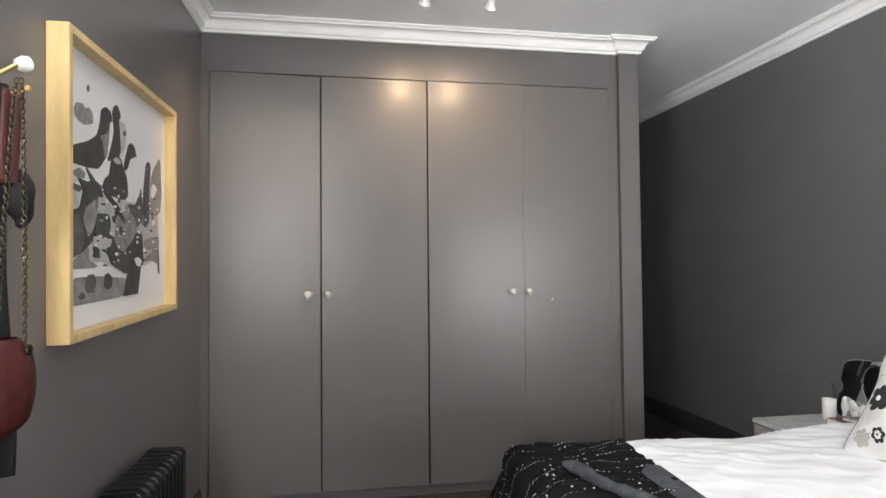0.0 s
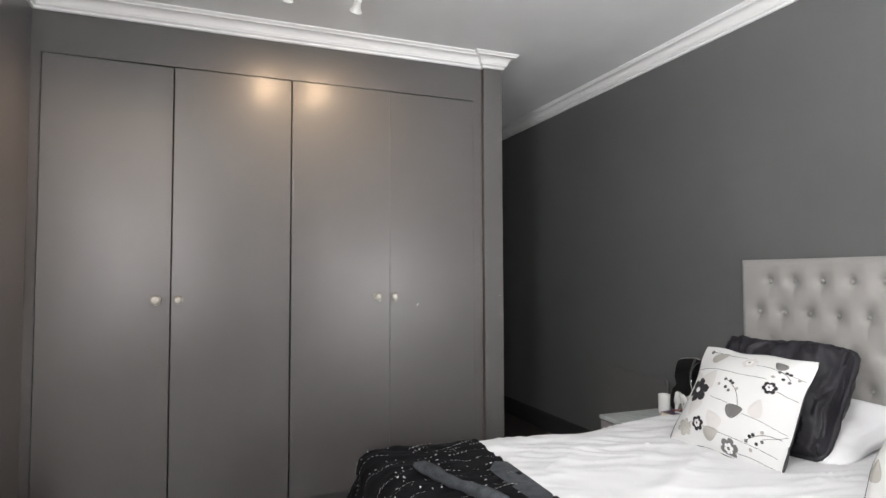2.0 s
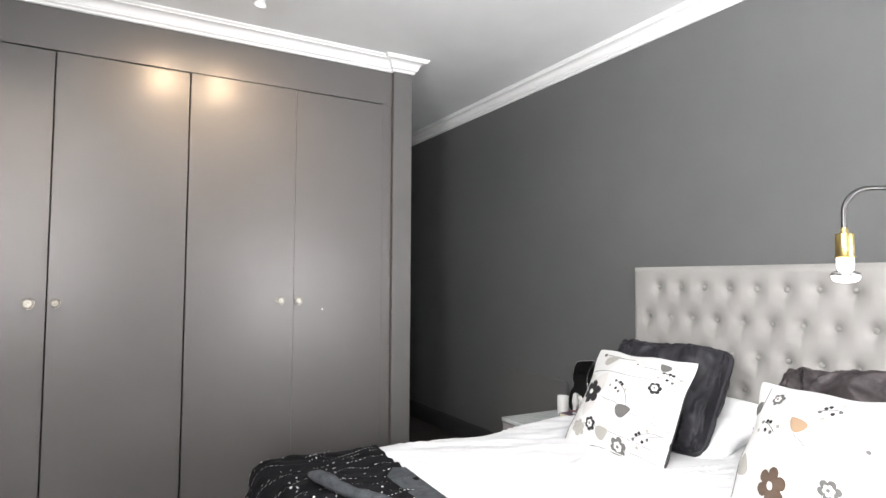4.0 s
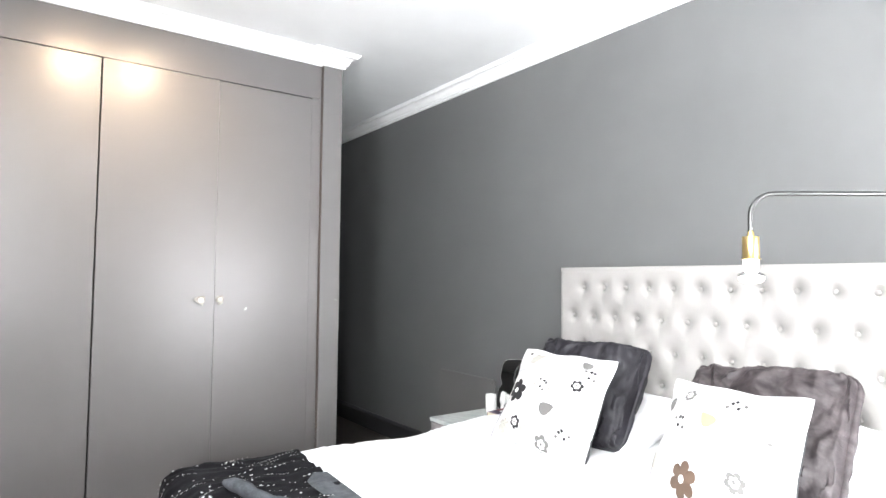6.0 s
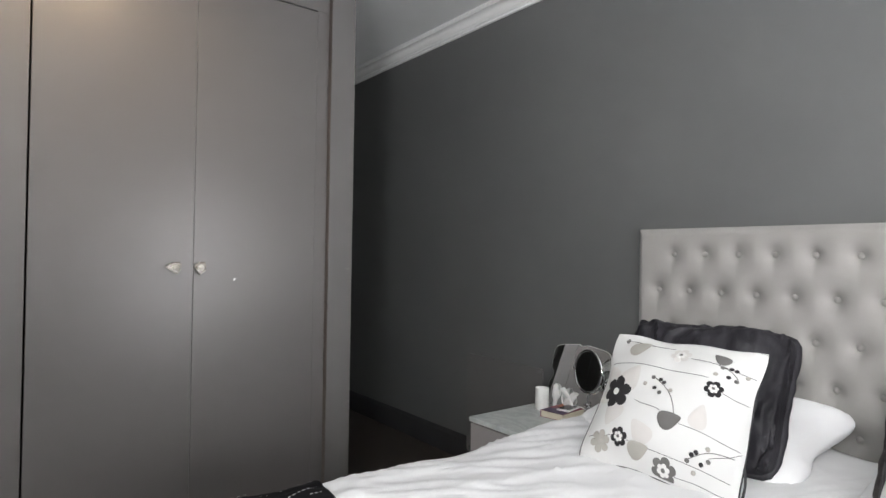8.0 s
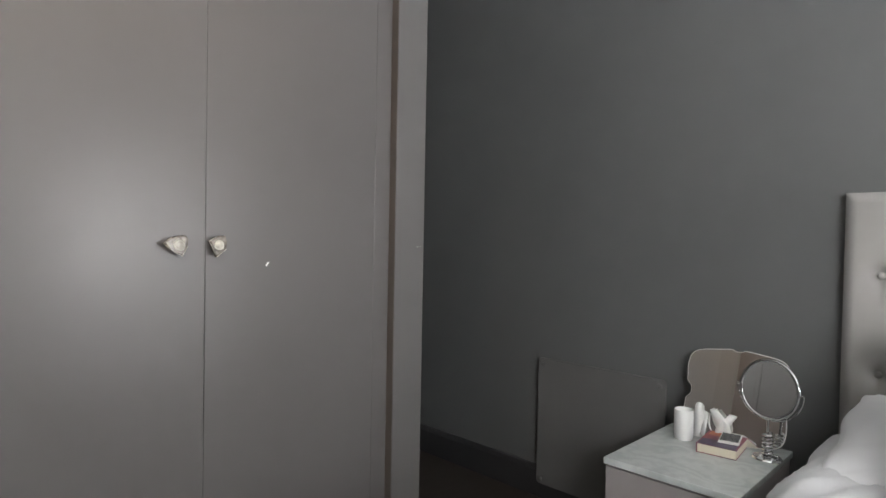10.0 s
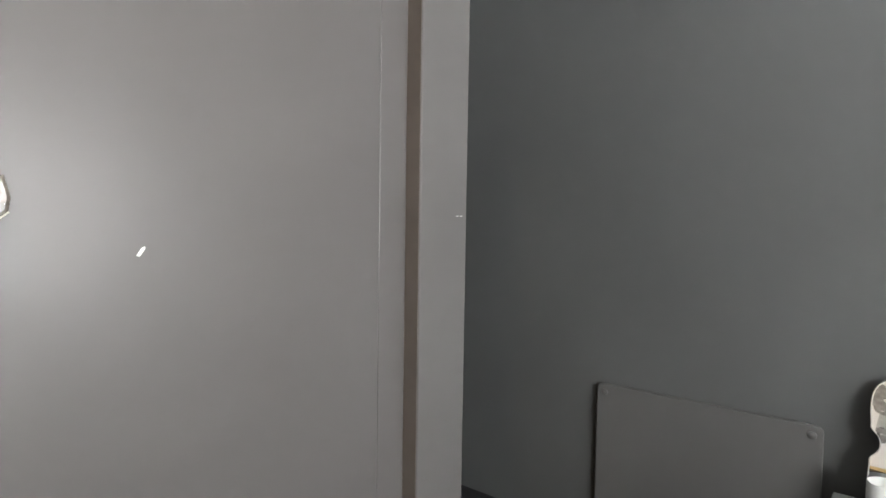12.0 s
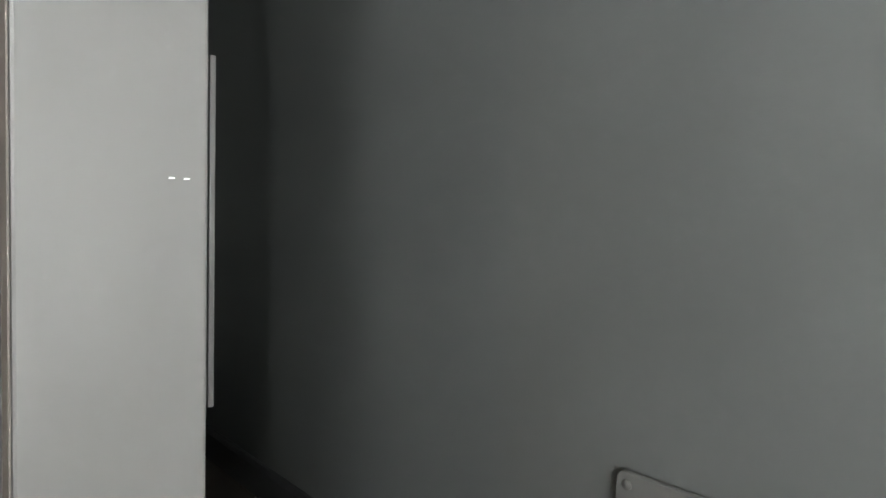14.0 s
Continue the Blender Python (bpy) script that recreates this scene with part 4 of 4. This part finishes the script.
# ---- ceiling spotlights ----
bar = thing("ceiling_spotlight", (1.295, -0.62, ZC), "white ceiling spotlight bar, two lit heads and an added unseen third", "lamp")
part("bar", B(-0.56, 0.30, -0.03, 0.03, -0.025, -0.001, bevel=0.008), M_WINFRAME, bar)
# two heads in view; the third is added, unseen, for the corner beam
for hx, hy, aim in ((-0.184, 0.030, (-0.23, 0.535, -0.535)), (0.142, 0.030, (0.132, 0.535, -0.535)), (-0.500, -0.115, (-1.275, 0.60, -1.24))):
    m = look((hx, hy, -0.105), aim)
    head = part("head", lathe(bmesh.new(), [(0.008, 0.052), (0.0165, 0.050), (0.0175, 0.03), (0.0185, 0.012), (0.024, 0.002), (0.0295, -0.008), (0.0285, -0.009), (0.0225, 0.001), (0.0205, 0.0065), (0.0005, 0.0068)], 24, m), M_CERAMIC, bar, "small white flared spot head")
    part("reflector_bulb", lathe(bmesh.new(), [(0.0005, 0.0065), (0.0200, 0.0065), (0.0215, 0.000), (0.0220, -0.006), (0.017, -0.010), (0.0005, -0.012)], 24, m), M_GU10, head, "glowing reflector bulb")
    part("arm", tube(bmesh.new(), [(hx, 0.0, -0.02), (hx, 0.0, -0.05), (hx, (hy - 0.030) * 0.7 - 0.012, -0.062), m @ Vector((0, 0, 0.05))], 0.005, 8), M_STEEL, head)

# ---- framed print on the west wall ----
PY0, PY1, PZ0, PZ1, PF = -1.683, -0.672, 1.135, 1.978, 0.016
pic = thing("framed_print", (0, 0, 0), "black and white bird print in a deep pale pine frame", "picture")
FW = 0.022
part("frame_rail", B(X0 + 0.001, PF, PY0, PY0 + FW, PZ0, PZ1, bevel=0.0015), M_PINE, pic)
part("frame_rail", B(X0 + 0.001, PF, PY1 - FW, PY1, PZ0, PZ1, bevel=0.0015), M_PINE, pic)
part("frame_rail", B(X0 + 0.001, PF, PY0 + FW, PY1 - FW, PZ0, PZ0 + FW, bevel=0.0015), M_PINE, pic)
part("frame_rail", B(X0 + 0.001, PF, PY0 + FW, PY1 - FW, PZ1 - FW, PZ1, bevel=0.0015), M_PINE, pic)
part("mount", B(X0 + 0.002, X0 + 0.012, PY0 + FW, PY1 - FW, PZ0 + FW, PZ1 - FW), M_MAT, pic, "white mount board", smooth=False)
IY0, IY1, IZ0, IZ1 = -1.605, -0.79, 1.225, 1.835
pr = part("print", B(X0 + 0.012, X0 + 0.0128, IY0, IY1 + 0.05, IZ0, IZ1 + 0.07), M_MAT, pic, "black and white photograph of birds on rocks", smooth=False)
IW, IH = IY1 - IY0, IZ1 - IZ0


def ink(name, pts, tone, layer):
    """A flat printed shape; points run from 0 to 1 across and up the print."""
    at = Matrix(((0, 0, 1, X0 + 0.0128), (1, 0, 0, IY0), (0, 1, 0, IZ0), (0, 0, 0, 1)))
    pts = [(min(max(a, 0), 1.06) * IW, min(max(b, 0), 1.08) * IH) for a, b in pts]
    part(name, prism(bmesh.new(), pts, 0.0, 0.0002 * (layer + 1), at), M_INK[tone] if tone < 4 else M_MAT, pr, smooth=False)


def soften(pts, n=1):
    """Rounds the corners of an outline."""
    for _ in range(n):
        pts = [p for a, b in zip(pts, pts[1:] + pts[:1]) for p in ((0.86 * a[0] + 0.14 * b[0], 0.86 * a[1] + 0.14 * b[1]), (0.14 * a[0] + 0.86 * b[0], 0.14 * a[1] + 0.86 * b[1]))]
    return pts


def blob(cx, cy, rx, ry, n=9, rough=0.4):
    return [(cx + rx * math.cos(6.2832 * i / n) * (1 + rnd(-rough, rough)), cy + ry * math.sin(6.2832 * i / n) * (1 + rnd(-rough, rough))) for i in range(n)]


# the photograph: pigeons crowding on a littered bank under a white sky
random.seed(7)
ink("rock", [(0.02, 0.19), (0.3, 0.20), (0.55, 0.12), (0.98, 0.2), (1.02, 0.34), (1.0, 0.52), (0.6, 0.55), (0.3, 0.56), (0.02, 0.55)], 3, 0)
for i in range(46):
    x, y = rnd(0.04, 1.0), rnd(0.24, 0.60)
    ink("rock", soften(blob(x, y, rnd(0.02, 0.06), rnd(0.012, 0.035), 8), 1), random.choice((0, 1, 2, 2, 3, 4, 4)), 0.5 + 0.07 * i)
ink("foliage", soften([(0.07, 0.92), (0.09, 0.95), (0.14, 0.96), (0.16, 0.94), (0.19, 0.96), (0.22, 0.94), (0.23, 0.89), (0.18, 0.87), (0.15, 0.86), (0.1, 0.87), (0.07, 0.89)]), 2, 4.4)
ink("foliage", soften([(0.17, 1.05), (0.19, 1.07), (0.2, 1.05), (0.19, 1.03), (0.18, 1.03)]), 1, 4.8)
ink("rock", soften([(0.04, 0.0), (0.05, 0.13), (0.25, 0.13), (0.58, 0.1), (0.51, -0.01), (0.25, -0.0)]), 2, 5.2)
ink("rock", soften([(0.04, 0.17), (0.07, 0.22), (0.19, 0.28), (0.19, 0.21), (0.27, 0.18), (0.23, 0.17)]), 2, 5.6)
ink("rock", soften([(0.05, 0.62), (0.11, 0.65), (0.16, 0.63), (0.15, 0.6), (0.08, 0.6)]), 2, 6.0)
ink("rock", soften([(0.05, 0.57), (0.14, 0.56), (0.11, 0.53), (0.06, 0.54)]), 1, 6.4)
ink("rock", soften([(0.79, 0.32), (0.9, 0.35), (1.02, 0.34), (1.02, 0.28), (0.8, 0.26)]), 2, 6.8)
ink("rock", soften([(0.79, 0.21), (1.0, 0.28), (1.01, 0.16), (0.9, 0.2), (0.81, 0.19)]), 2, 7.2)
ink("rock", soften([(0.99, 0.28), (1.01, 0.29), (1.03, 0.1), (1.0, 0.11)]), 1, 7.6)
ink("feather", soften([(0.15, 0.08), (0.18, 0.14), (0.23, 0.14), (0.25, 0.1), (0.23, 0.05), (0.17, 0.05)]), 1, 8.0)
ink("feather", soften([(0.32, 0.07), (0.33, 0.13), (0.37, 0.14), (0.41, 0.11), (0.4, 0.06), (0.36, 0.05)]), 0, 8.4)
ink("feather", soften([(0.09, 0.04), (0.13, 0.06), (0.16, 0.04), (0.13, 0.02)]), 1, 8.8)
ink("nest", soften([(0.27, 0.52), (0.41, 0.51), (0.6, 0.55), (0.5, 0.5), (0.39, 0.45), (0.27, 0.48)]), 3, 9.2)
ink("bird", soften([(0.88, 0.54), (0.89, 0.72), (0.94, 0.8), (1.04, 0.89), (1.07, 0.63), (1.03, 0.51), (0.9, 0.47)]), 2, 9.6)
ink("bird_mark", soften([(0.89, 0.66), (0.93, 0.7), (0.99, 0.67), (0.93, 0.6), (0.89, 0.61)]), 4, 10.0)
ink("bird", soften([(0.8, 0.4), (0.77, 0.51), (0.79, 0.65), (0.82, 0.8), (0.86, 0.83), (0.89, 0.8), (0.87, 0.66), (0.87, 0.52), (0.86, 0.43)]), 1, 10.4)
ink("bird", soften([(0.58, 0.67), (0.6, 0.77), (0.65, 0.81), (0.72, 0.81), (0.76, 0.7), (0.73, 0.59), (0.62, 0.54), (0.56, 0.54)]), 4, 10.8)
ink("bird_head", soften([(0.54, 0.71), (0.54, 0.75), (0.57, 0.82), (0.59, 0.87), (0.63, 0.89), (0.67, 0.87), (0.69, 0.82), (0.65, 0.81), (0.61, 0.79), (0.58, 0.73)]), 0, 11.2)
ink("bird", soften([(0.36, 0.73), (0.41, 0.84), (0.43, 0.91), (0.41, 1.0), (0.43, 1.04), (0.46, 1.06), (0.49, 1.03), (0.5, 1.0), (0.48, 0.98), (0.49, 0.92), (0.5, 0.82), (0.48, 0.77), (0.41, 0.74)]), 0, 11.6)
ink("bird_breast", soften([(0.49, 0.98), (0.55, 0.98), (0.57, 0.94), (0.55, 0.84), (0.5, 0.79)]), 3, 12.0)
ink("bird_mark", soften([(0.52, 0.93), (0.55, 0.94), (0.56, 0.92), (0.53, 0.9)]), 1, 12.4)
ink("bird", soften([(0.05, 0.74), (0.18, 0.79), (0.26, 0.84), (0.29, 0.91), (0.3, 0.98), (0.34, 1.01), (0.39, 1.0), (0.41, 0.95), (0.38, 0.94), (0.37, 0.84), (0.35, 0.75), (0.27, 0.67), (0.18, 0.66), (0.05, 0.66)]), 0, 12.8)
ink("bird_breast", soften([(0.28, 0.84), (0.31, 0.82), (0.32, 0.76), (0.34, 0.73), (0.36, 0.81), (0.37, 0.9), (0.35, 0.87)]), 2, 13.2)
ink("bird", soften([(0.58, 0.53), (0.68, 0.53), (0.73, 0.61), (0.75, 0.65), (0.77, 0.46), (0.69, 0.39), (0.63, 0.45)]), 1, 13.6)
ink("bird", soften([(0.26, 0.45), (0.37, 0.45), (0.39, 0.41), (0.38, 0.35), (0.43, 0.32), (0.45, 0.27), (0.37, 0.28), (0.23, 0.33)]), 0, 14.0)
ink("bird", soften([(0.3, 0.26), (0.41, 0.29), (0.58, 0.27), (0.63, 0.34), (0.76, 0.38), (0.78, 0.17), (0.69, 0.17), (0.58, 0.12), (0.4, 0.18), (0.36, 0.24)]), 0, 14.4)
ink("nest", soften([(0.22, 0.32), (0.28, 0.34), (0.4, 0.31), (0.38, 0.28), (0.31, 0.26), (0.22, 0.28)]), 3, 14.8)
ink("bird", soften([(0.44, 0.33), (0.44, 0.42), (0.49, 0.48), (0.58, 0.49), (0.67, 0.45), (0.69, 0.38), (0.62, 0.31), (0.53, 0.25), (0.45, 0.27)]), 2, 15.2)
ink("bird_mark", soften([(0.47, 0.38), (0.5, 0.4), (0.52, 0.37), (0.5, 0.34)]), 0, 15.6)
ink("bird", soften([(0.31, 0.58), (0.33, 0.63), (0.38, 0.66), (0.4, 0.74), (0.45, 0.78), (0.5, 0.77), (0.53, 0.72), (0.57, 0.67), (0.58, 0.57), (0.53, 0.54), (0.47, 0.58), (0.43, 0.55), (0.37, 0.55)]), 0, 16.0)
ink("bird_head", soften([(0.41, 0.75), (0.45, 0.77), (0.49, 0.76), (0.5, 0.74), (0.44, 0.73)]), 3, 16.4)
ink("bird_tail", soften([(0.31, 0.57), (0.33, 0.58), (0.48, 0.5), (0.55, 0.42), (0.53, 0.41)]), 0, 16.8)
ink("bird_tail", soften([(0.16, 0.66), (0.18, 0.65), (0.24, 0.61), (0.21, 0.59)]), 1, 17.2)
ink("bird", soften([(0.04, 0.22), (0.04, 0.44), (0.11, 0.46), (0.14, 0.55), (0.09, 0.6), (0.17, 0.59), (0.23, 0.61), (0.29, 0.59), (0.31, 0.53), (0.26, 0.53), (0.25, 0.42), (0.21, 0.3), (0.13, 0.25)]), 0, 17.6)
ink("bird_wing", soften([(0.05, 0.42), (0.1, 0.43), (0.12, 0.39), (0.15, 0.31), (0.1, 0.24), (0.05, 0.23)]), 1, 18.0)
ink("bird_breast", soften([(0.16, 0.47), (0.25, 0.52), (0.25, 0.42), (0.21, 0.35), (0.17, 0.32), (0.13, 0.41)]), 2, 18.4)
ink("bird_leg", soften([(0.22, 0.28), (0.27, 0.27), (0.28, 0.22), (0.23, 0.22)]), 0, 18.8)
ink("bird", soften([(0.52, -0.01), (0.56, 0.1), (0.62, 0.17), (0.67, 0.22), (0.75, 0.2), (0.73, 0.12), (0.71, 0.04), (0.7, -0.01)]), 0, 19.2)
ink("bird_head", soften([(0.65, 0.21), (0.7, 0.22), (0.75, 0.2), (0.73, 0.16), (0.68, 0.17)]), 4, 19.6)
for i in range(70):
    ink("rock_glint", soften(blob(rnd(0.22, 1.0), rnd(0.18, 0.60), rnd(0.006, 0.018), rnd(0.004, 0.010), 6), 1), random.choice((4, 4, 3, 2, 1, 0)), 21 + 0.1 * i)

mid = Vector((0, (PY0 + PY1) / 2, (PZ0 + PZ1) / 2))   # hangs a touch crooked
pic.matrix_world = Matrix.Translation(mid) @ Matrix.Rotation(radians(1.3), 4, "X") @ Matrix.Translation(-mid)

# ---- coat hook, handbag and scarf beside the print ----
hk = thing("coat_hook", (X0, -2.02, 1.74), "brass double coat hook with a white ceramic knob", "hook")
part("plate", B(0.0005, 0.006, -0.012, 0.012, -0.06, 0.05, bevel=0.002), M_BRASS, hk)
part("upper_arm", tube(bmesh.new(), [(0.004, 0, 0.0), (0.02, 0.01, -0.012), (0.045, 0.035, -0.006), (0.066, 0.062, 0.022)], 0.005, 10), M_BRASS, hk)
part("knob", lathe(bmesh.new(), [(0.004, -0.018), (0.013, -0.014), (0.0185, 0.0), (0.017, 0.010), (0.009, 0.017), (0.0005, 0.019)], 24, look((0.072, 0.080, 0.030), (0, -0.02, -0.01))), M_CERAMIC, hk, "white ceramic knob")
part("lower_arm", tube(bmesh.new(), [(0.004, 0, -0.04), (0.022, 0.03, -0.054), (0.045, 0.075, -0.040), (0.058, 0.118, -0.014)], 0.0042, 10), M_BRASS, hk)
part("ball_tip", lathe(bmesh.new(), [(0.0005, -0.008), (0.006, -0.006), (0.008, 0.0), (0.006, 0.006), (0.0005, 0.008)], 14, pose(0.059, 0.122, -0.011)), M_BRASS, hk)

bag = thing("handbag", (0.04, -2.035, 0.978), "red leather shoulder bag with a chain strap on a hook", "bag")


def bag_at(u, v):
    a = 2 * math.pi * u
    half = 0.090 * (0.55 + 0.55 * math.sin(math.pi * (1 - v) ** 0.75) ** 0.9) * (1 if v < 0.96 else 0.8)
    th = 0.05 * (0.5 + 0.5 * math.sin(math.pi * (1 - v) * 0.9))
    k = math.sin(math.pi * min(1, v * 5) / 2)
    pleat = 1 + 0.05 * math.sin(a * 7) * v
    return Vector((th * math.cos(a) * k * pleat, half * math.sin(a) * k * pleat, 0.205 * v))


bm = bmesh.new()
sheet(bm, 48, 26, bag_at)
bmesh.ops.remove_doubles(bm, verts=bm.verts, dist=0.0005)
bmesh.ops.recalc_face_normals(bm, faces=bm.faces)
body = part("body", bm, M_RED, bag, "gathered red leather body")
part("clasp", lathe(bmesh.new(), [(0.012, 0.0), (0.012, 0.004), (0.006, 0.006), (0.0005, 0.006)], 18, pose(0.036, 0.03, 0.178, 0, 90, 0)), M_BRONZE, bag, "round bronze clasp")
link = mesh_of("chain_link", tube(bmesh.new(), [(0.0, 0.0045 * math.cos(a), 0.0065 * math.sin(a)) for a in [2 * math.pi * i / 12 for i in range(13)]], 0.0015, 5), M_BRONZE)
for side, n in ((-1, 54), (1, 54)):
    for i in range(n):
        t = i / (n - 1)
        l = new("chain_link", link)
        l.parent = bag
        l.matrix_basis = pose(0.018 + 0.004 * side, 0.045 * side * (1 - t) ** 0.7 + 0.02 * t, 0.198 + 0.535 * t, 0, 0, 90 * (i % 2))
sc = thing("scarf", (0.03, -2.03, 0.90), "black and red cloth hanging in folds from a hook", "scarf")


def scarf_at(u, v):
    z = 0.82 * v - 0.05 * (1 - v) * (u - 0.4)
    w = 0.075 + 0.055 * (1 - v) ** 1.5
    return Vector((0.012 * math.sin(u * 15 + v * 3) - 0.035, (u - 0.5) * 2 * w + 0.04 * v + 0.02 * math.sin(v * 8) * (1 - v), z))


bm = bmesh.new()
sheet(bm, 40, 40, scarf_at)
p = part("cloth", bm, M_BLACKCLOTH, sc)
p.modifiers.new("thickness", "SOLIDIFY").thickness = 0.004
bm = bmesh.new()
sheet(bm, 16, 24, lambda u, v: Vector((-0.008 + 0.008 * math.sin(u * 9), 0.045 + (u - 0.5) * 0.07 + 0.015 * v, 0.60 + 0.20 * v)))
p = part("red_fold", bm, M_RED, sc, "red fold of cloth")
p.modifiers.new("thickness", "SOLIDIFY").thickness = 0.004
bm = bmesh.new()
tube(bm, [(-0.004, 0.09 + 0.01 * math.sin(i), 0.515 + 0.012 * i) for i in range(11)], lambda t: 0.008 + 0.022 * math.sin(math.pi * t), 12)
part("knot", bm, M_BLACKCLOTH, sc)

# ---- oil-filled radiator ----
rad_ = thing("oil_radiator", (0.055, -1.215, 0.0), "black oil-filled column radiator on the floor", "radiator")


def fin_outline():
    w, h, r = 0.072, 0.645, 0.03
    out = []
    for cx, cz, a0 in ((w - r, h - r, 0), (-(w - r), h - r, 90), (-(w - r), 0.07 + r, 180), (w - r, 0.07 + r, 270)):
        out += [(cx + r * math.cos(radians(a0 + 15 * i)), cz + r * math.sin(radians(a0 + 15 * i))) for i in range(7)]
    return out


bm = bmesh.new()
prism(bm, fin_outline(), -0.013, 0.013, pose(0, 0, 0, 90, 0, 0), 0.006)
cyl(bm, (0, -0.024, 0.53), (0, 0.024, 0.53), 0.022, seg=14)
cyl(bm, (0, -0.024, 0.14), (0, 0.024, 0.14), 0.022, seg=14)
fin = mesh_of("fin", bm, M_BLACKMETAL)
for k in range(10):
    f = new("fin", fin)
    f.parent, f.location = rad_, (0, 0.22 - 0.047 * k, 0)
part("end_plate", prism(bmesh.new(), fin_outline(), -0.007, 0.007, pose(0, 0.247, 0, 90, 0, 0), 0.005), M_BLACKMETAL, rad_)
part("control_box", B(-0.074, 0.074, -0.32, -0.248, 0.06, 0.65, bevel=0.01), M_BLACKMETAL, rad_)
for y in (0.17, -0.17):
    part("axle", cyl(bmesh.new(), (-0.085, y, 0.03), (0.085, y, 0.03), 0.006, seg=10), M_BLACKMETAL, rad_)
    part("foot", B(-0.02, 0.02, y - 0.012, y + 0.012, 0.028, 0.10), M_BLACKMETAL, rad_, smooth=False)
    for x in (-0.085, 0.085):
        part("wheel", cyl(bmesh.new(), (x - 0.008, y, 0.03), (x + 0.008, y, 0.03), 0.029, seg=18), M_BLACKMETAL, rad_)
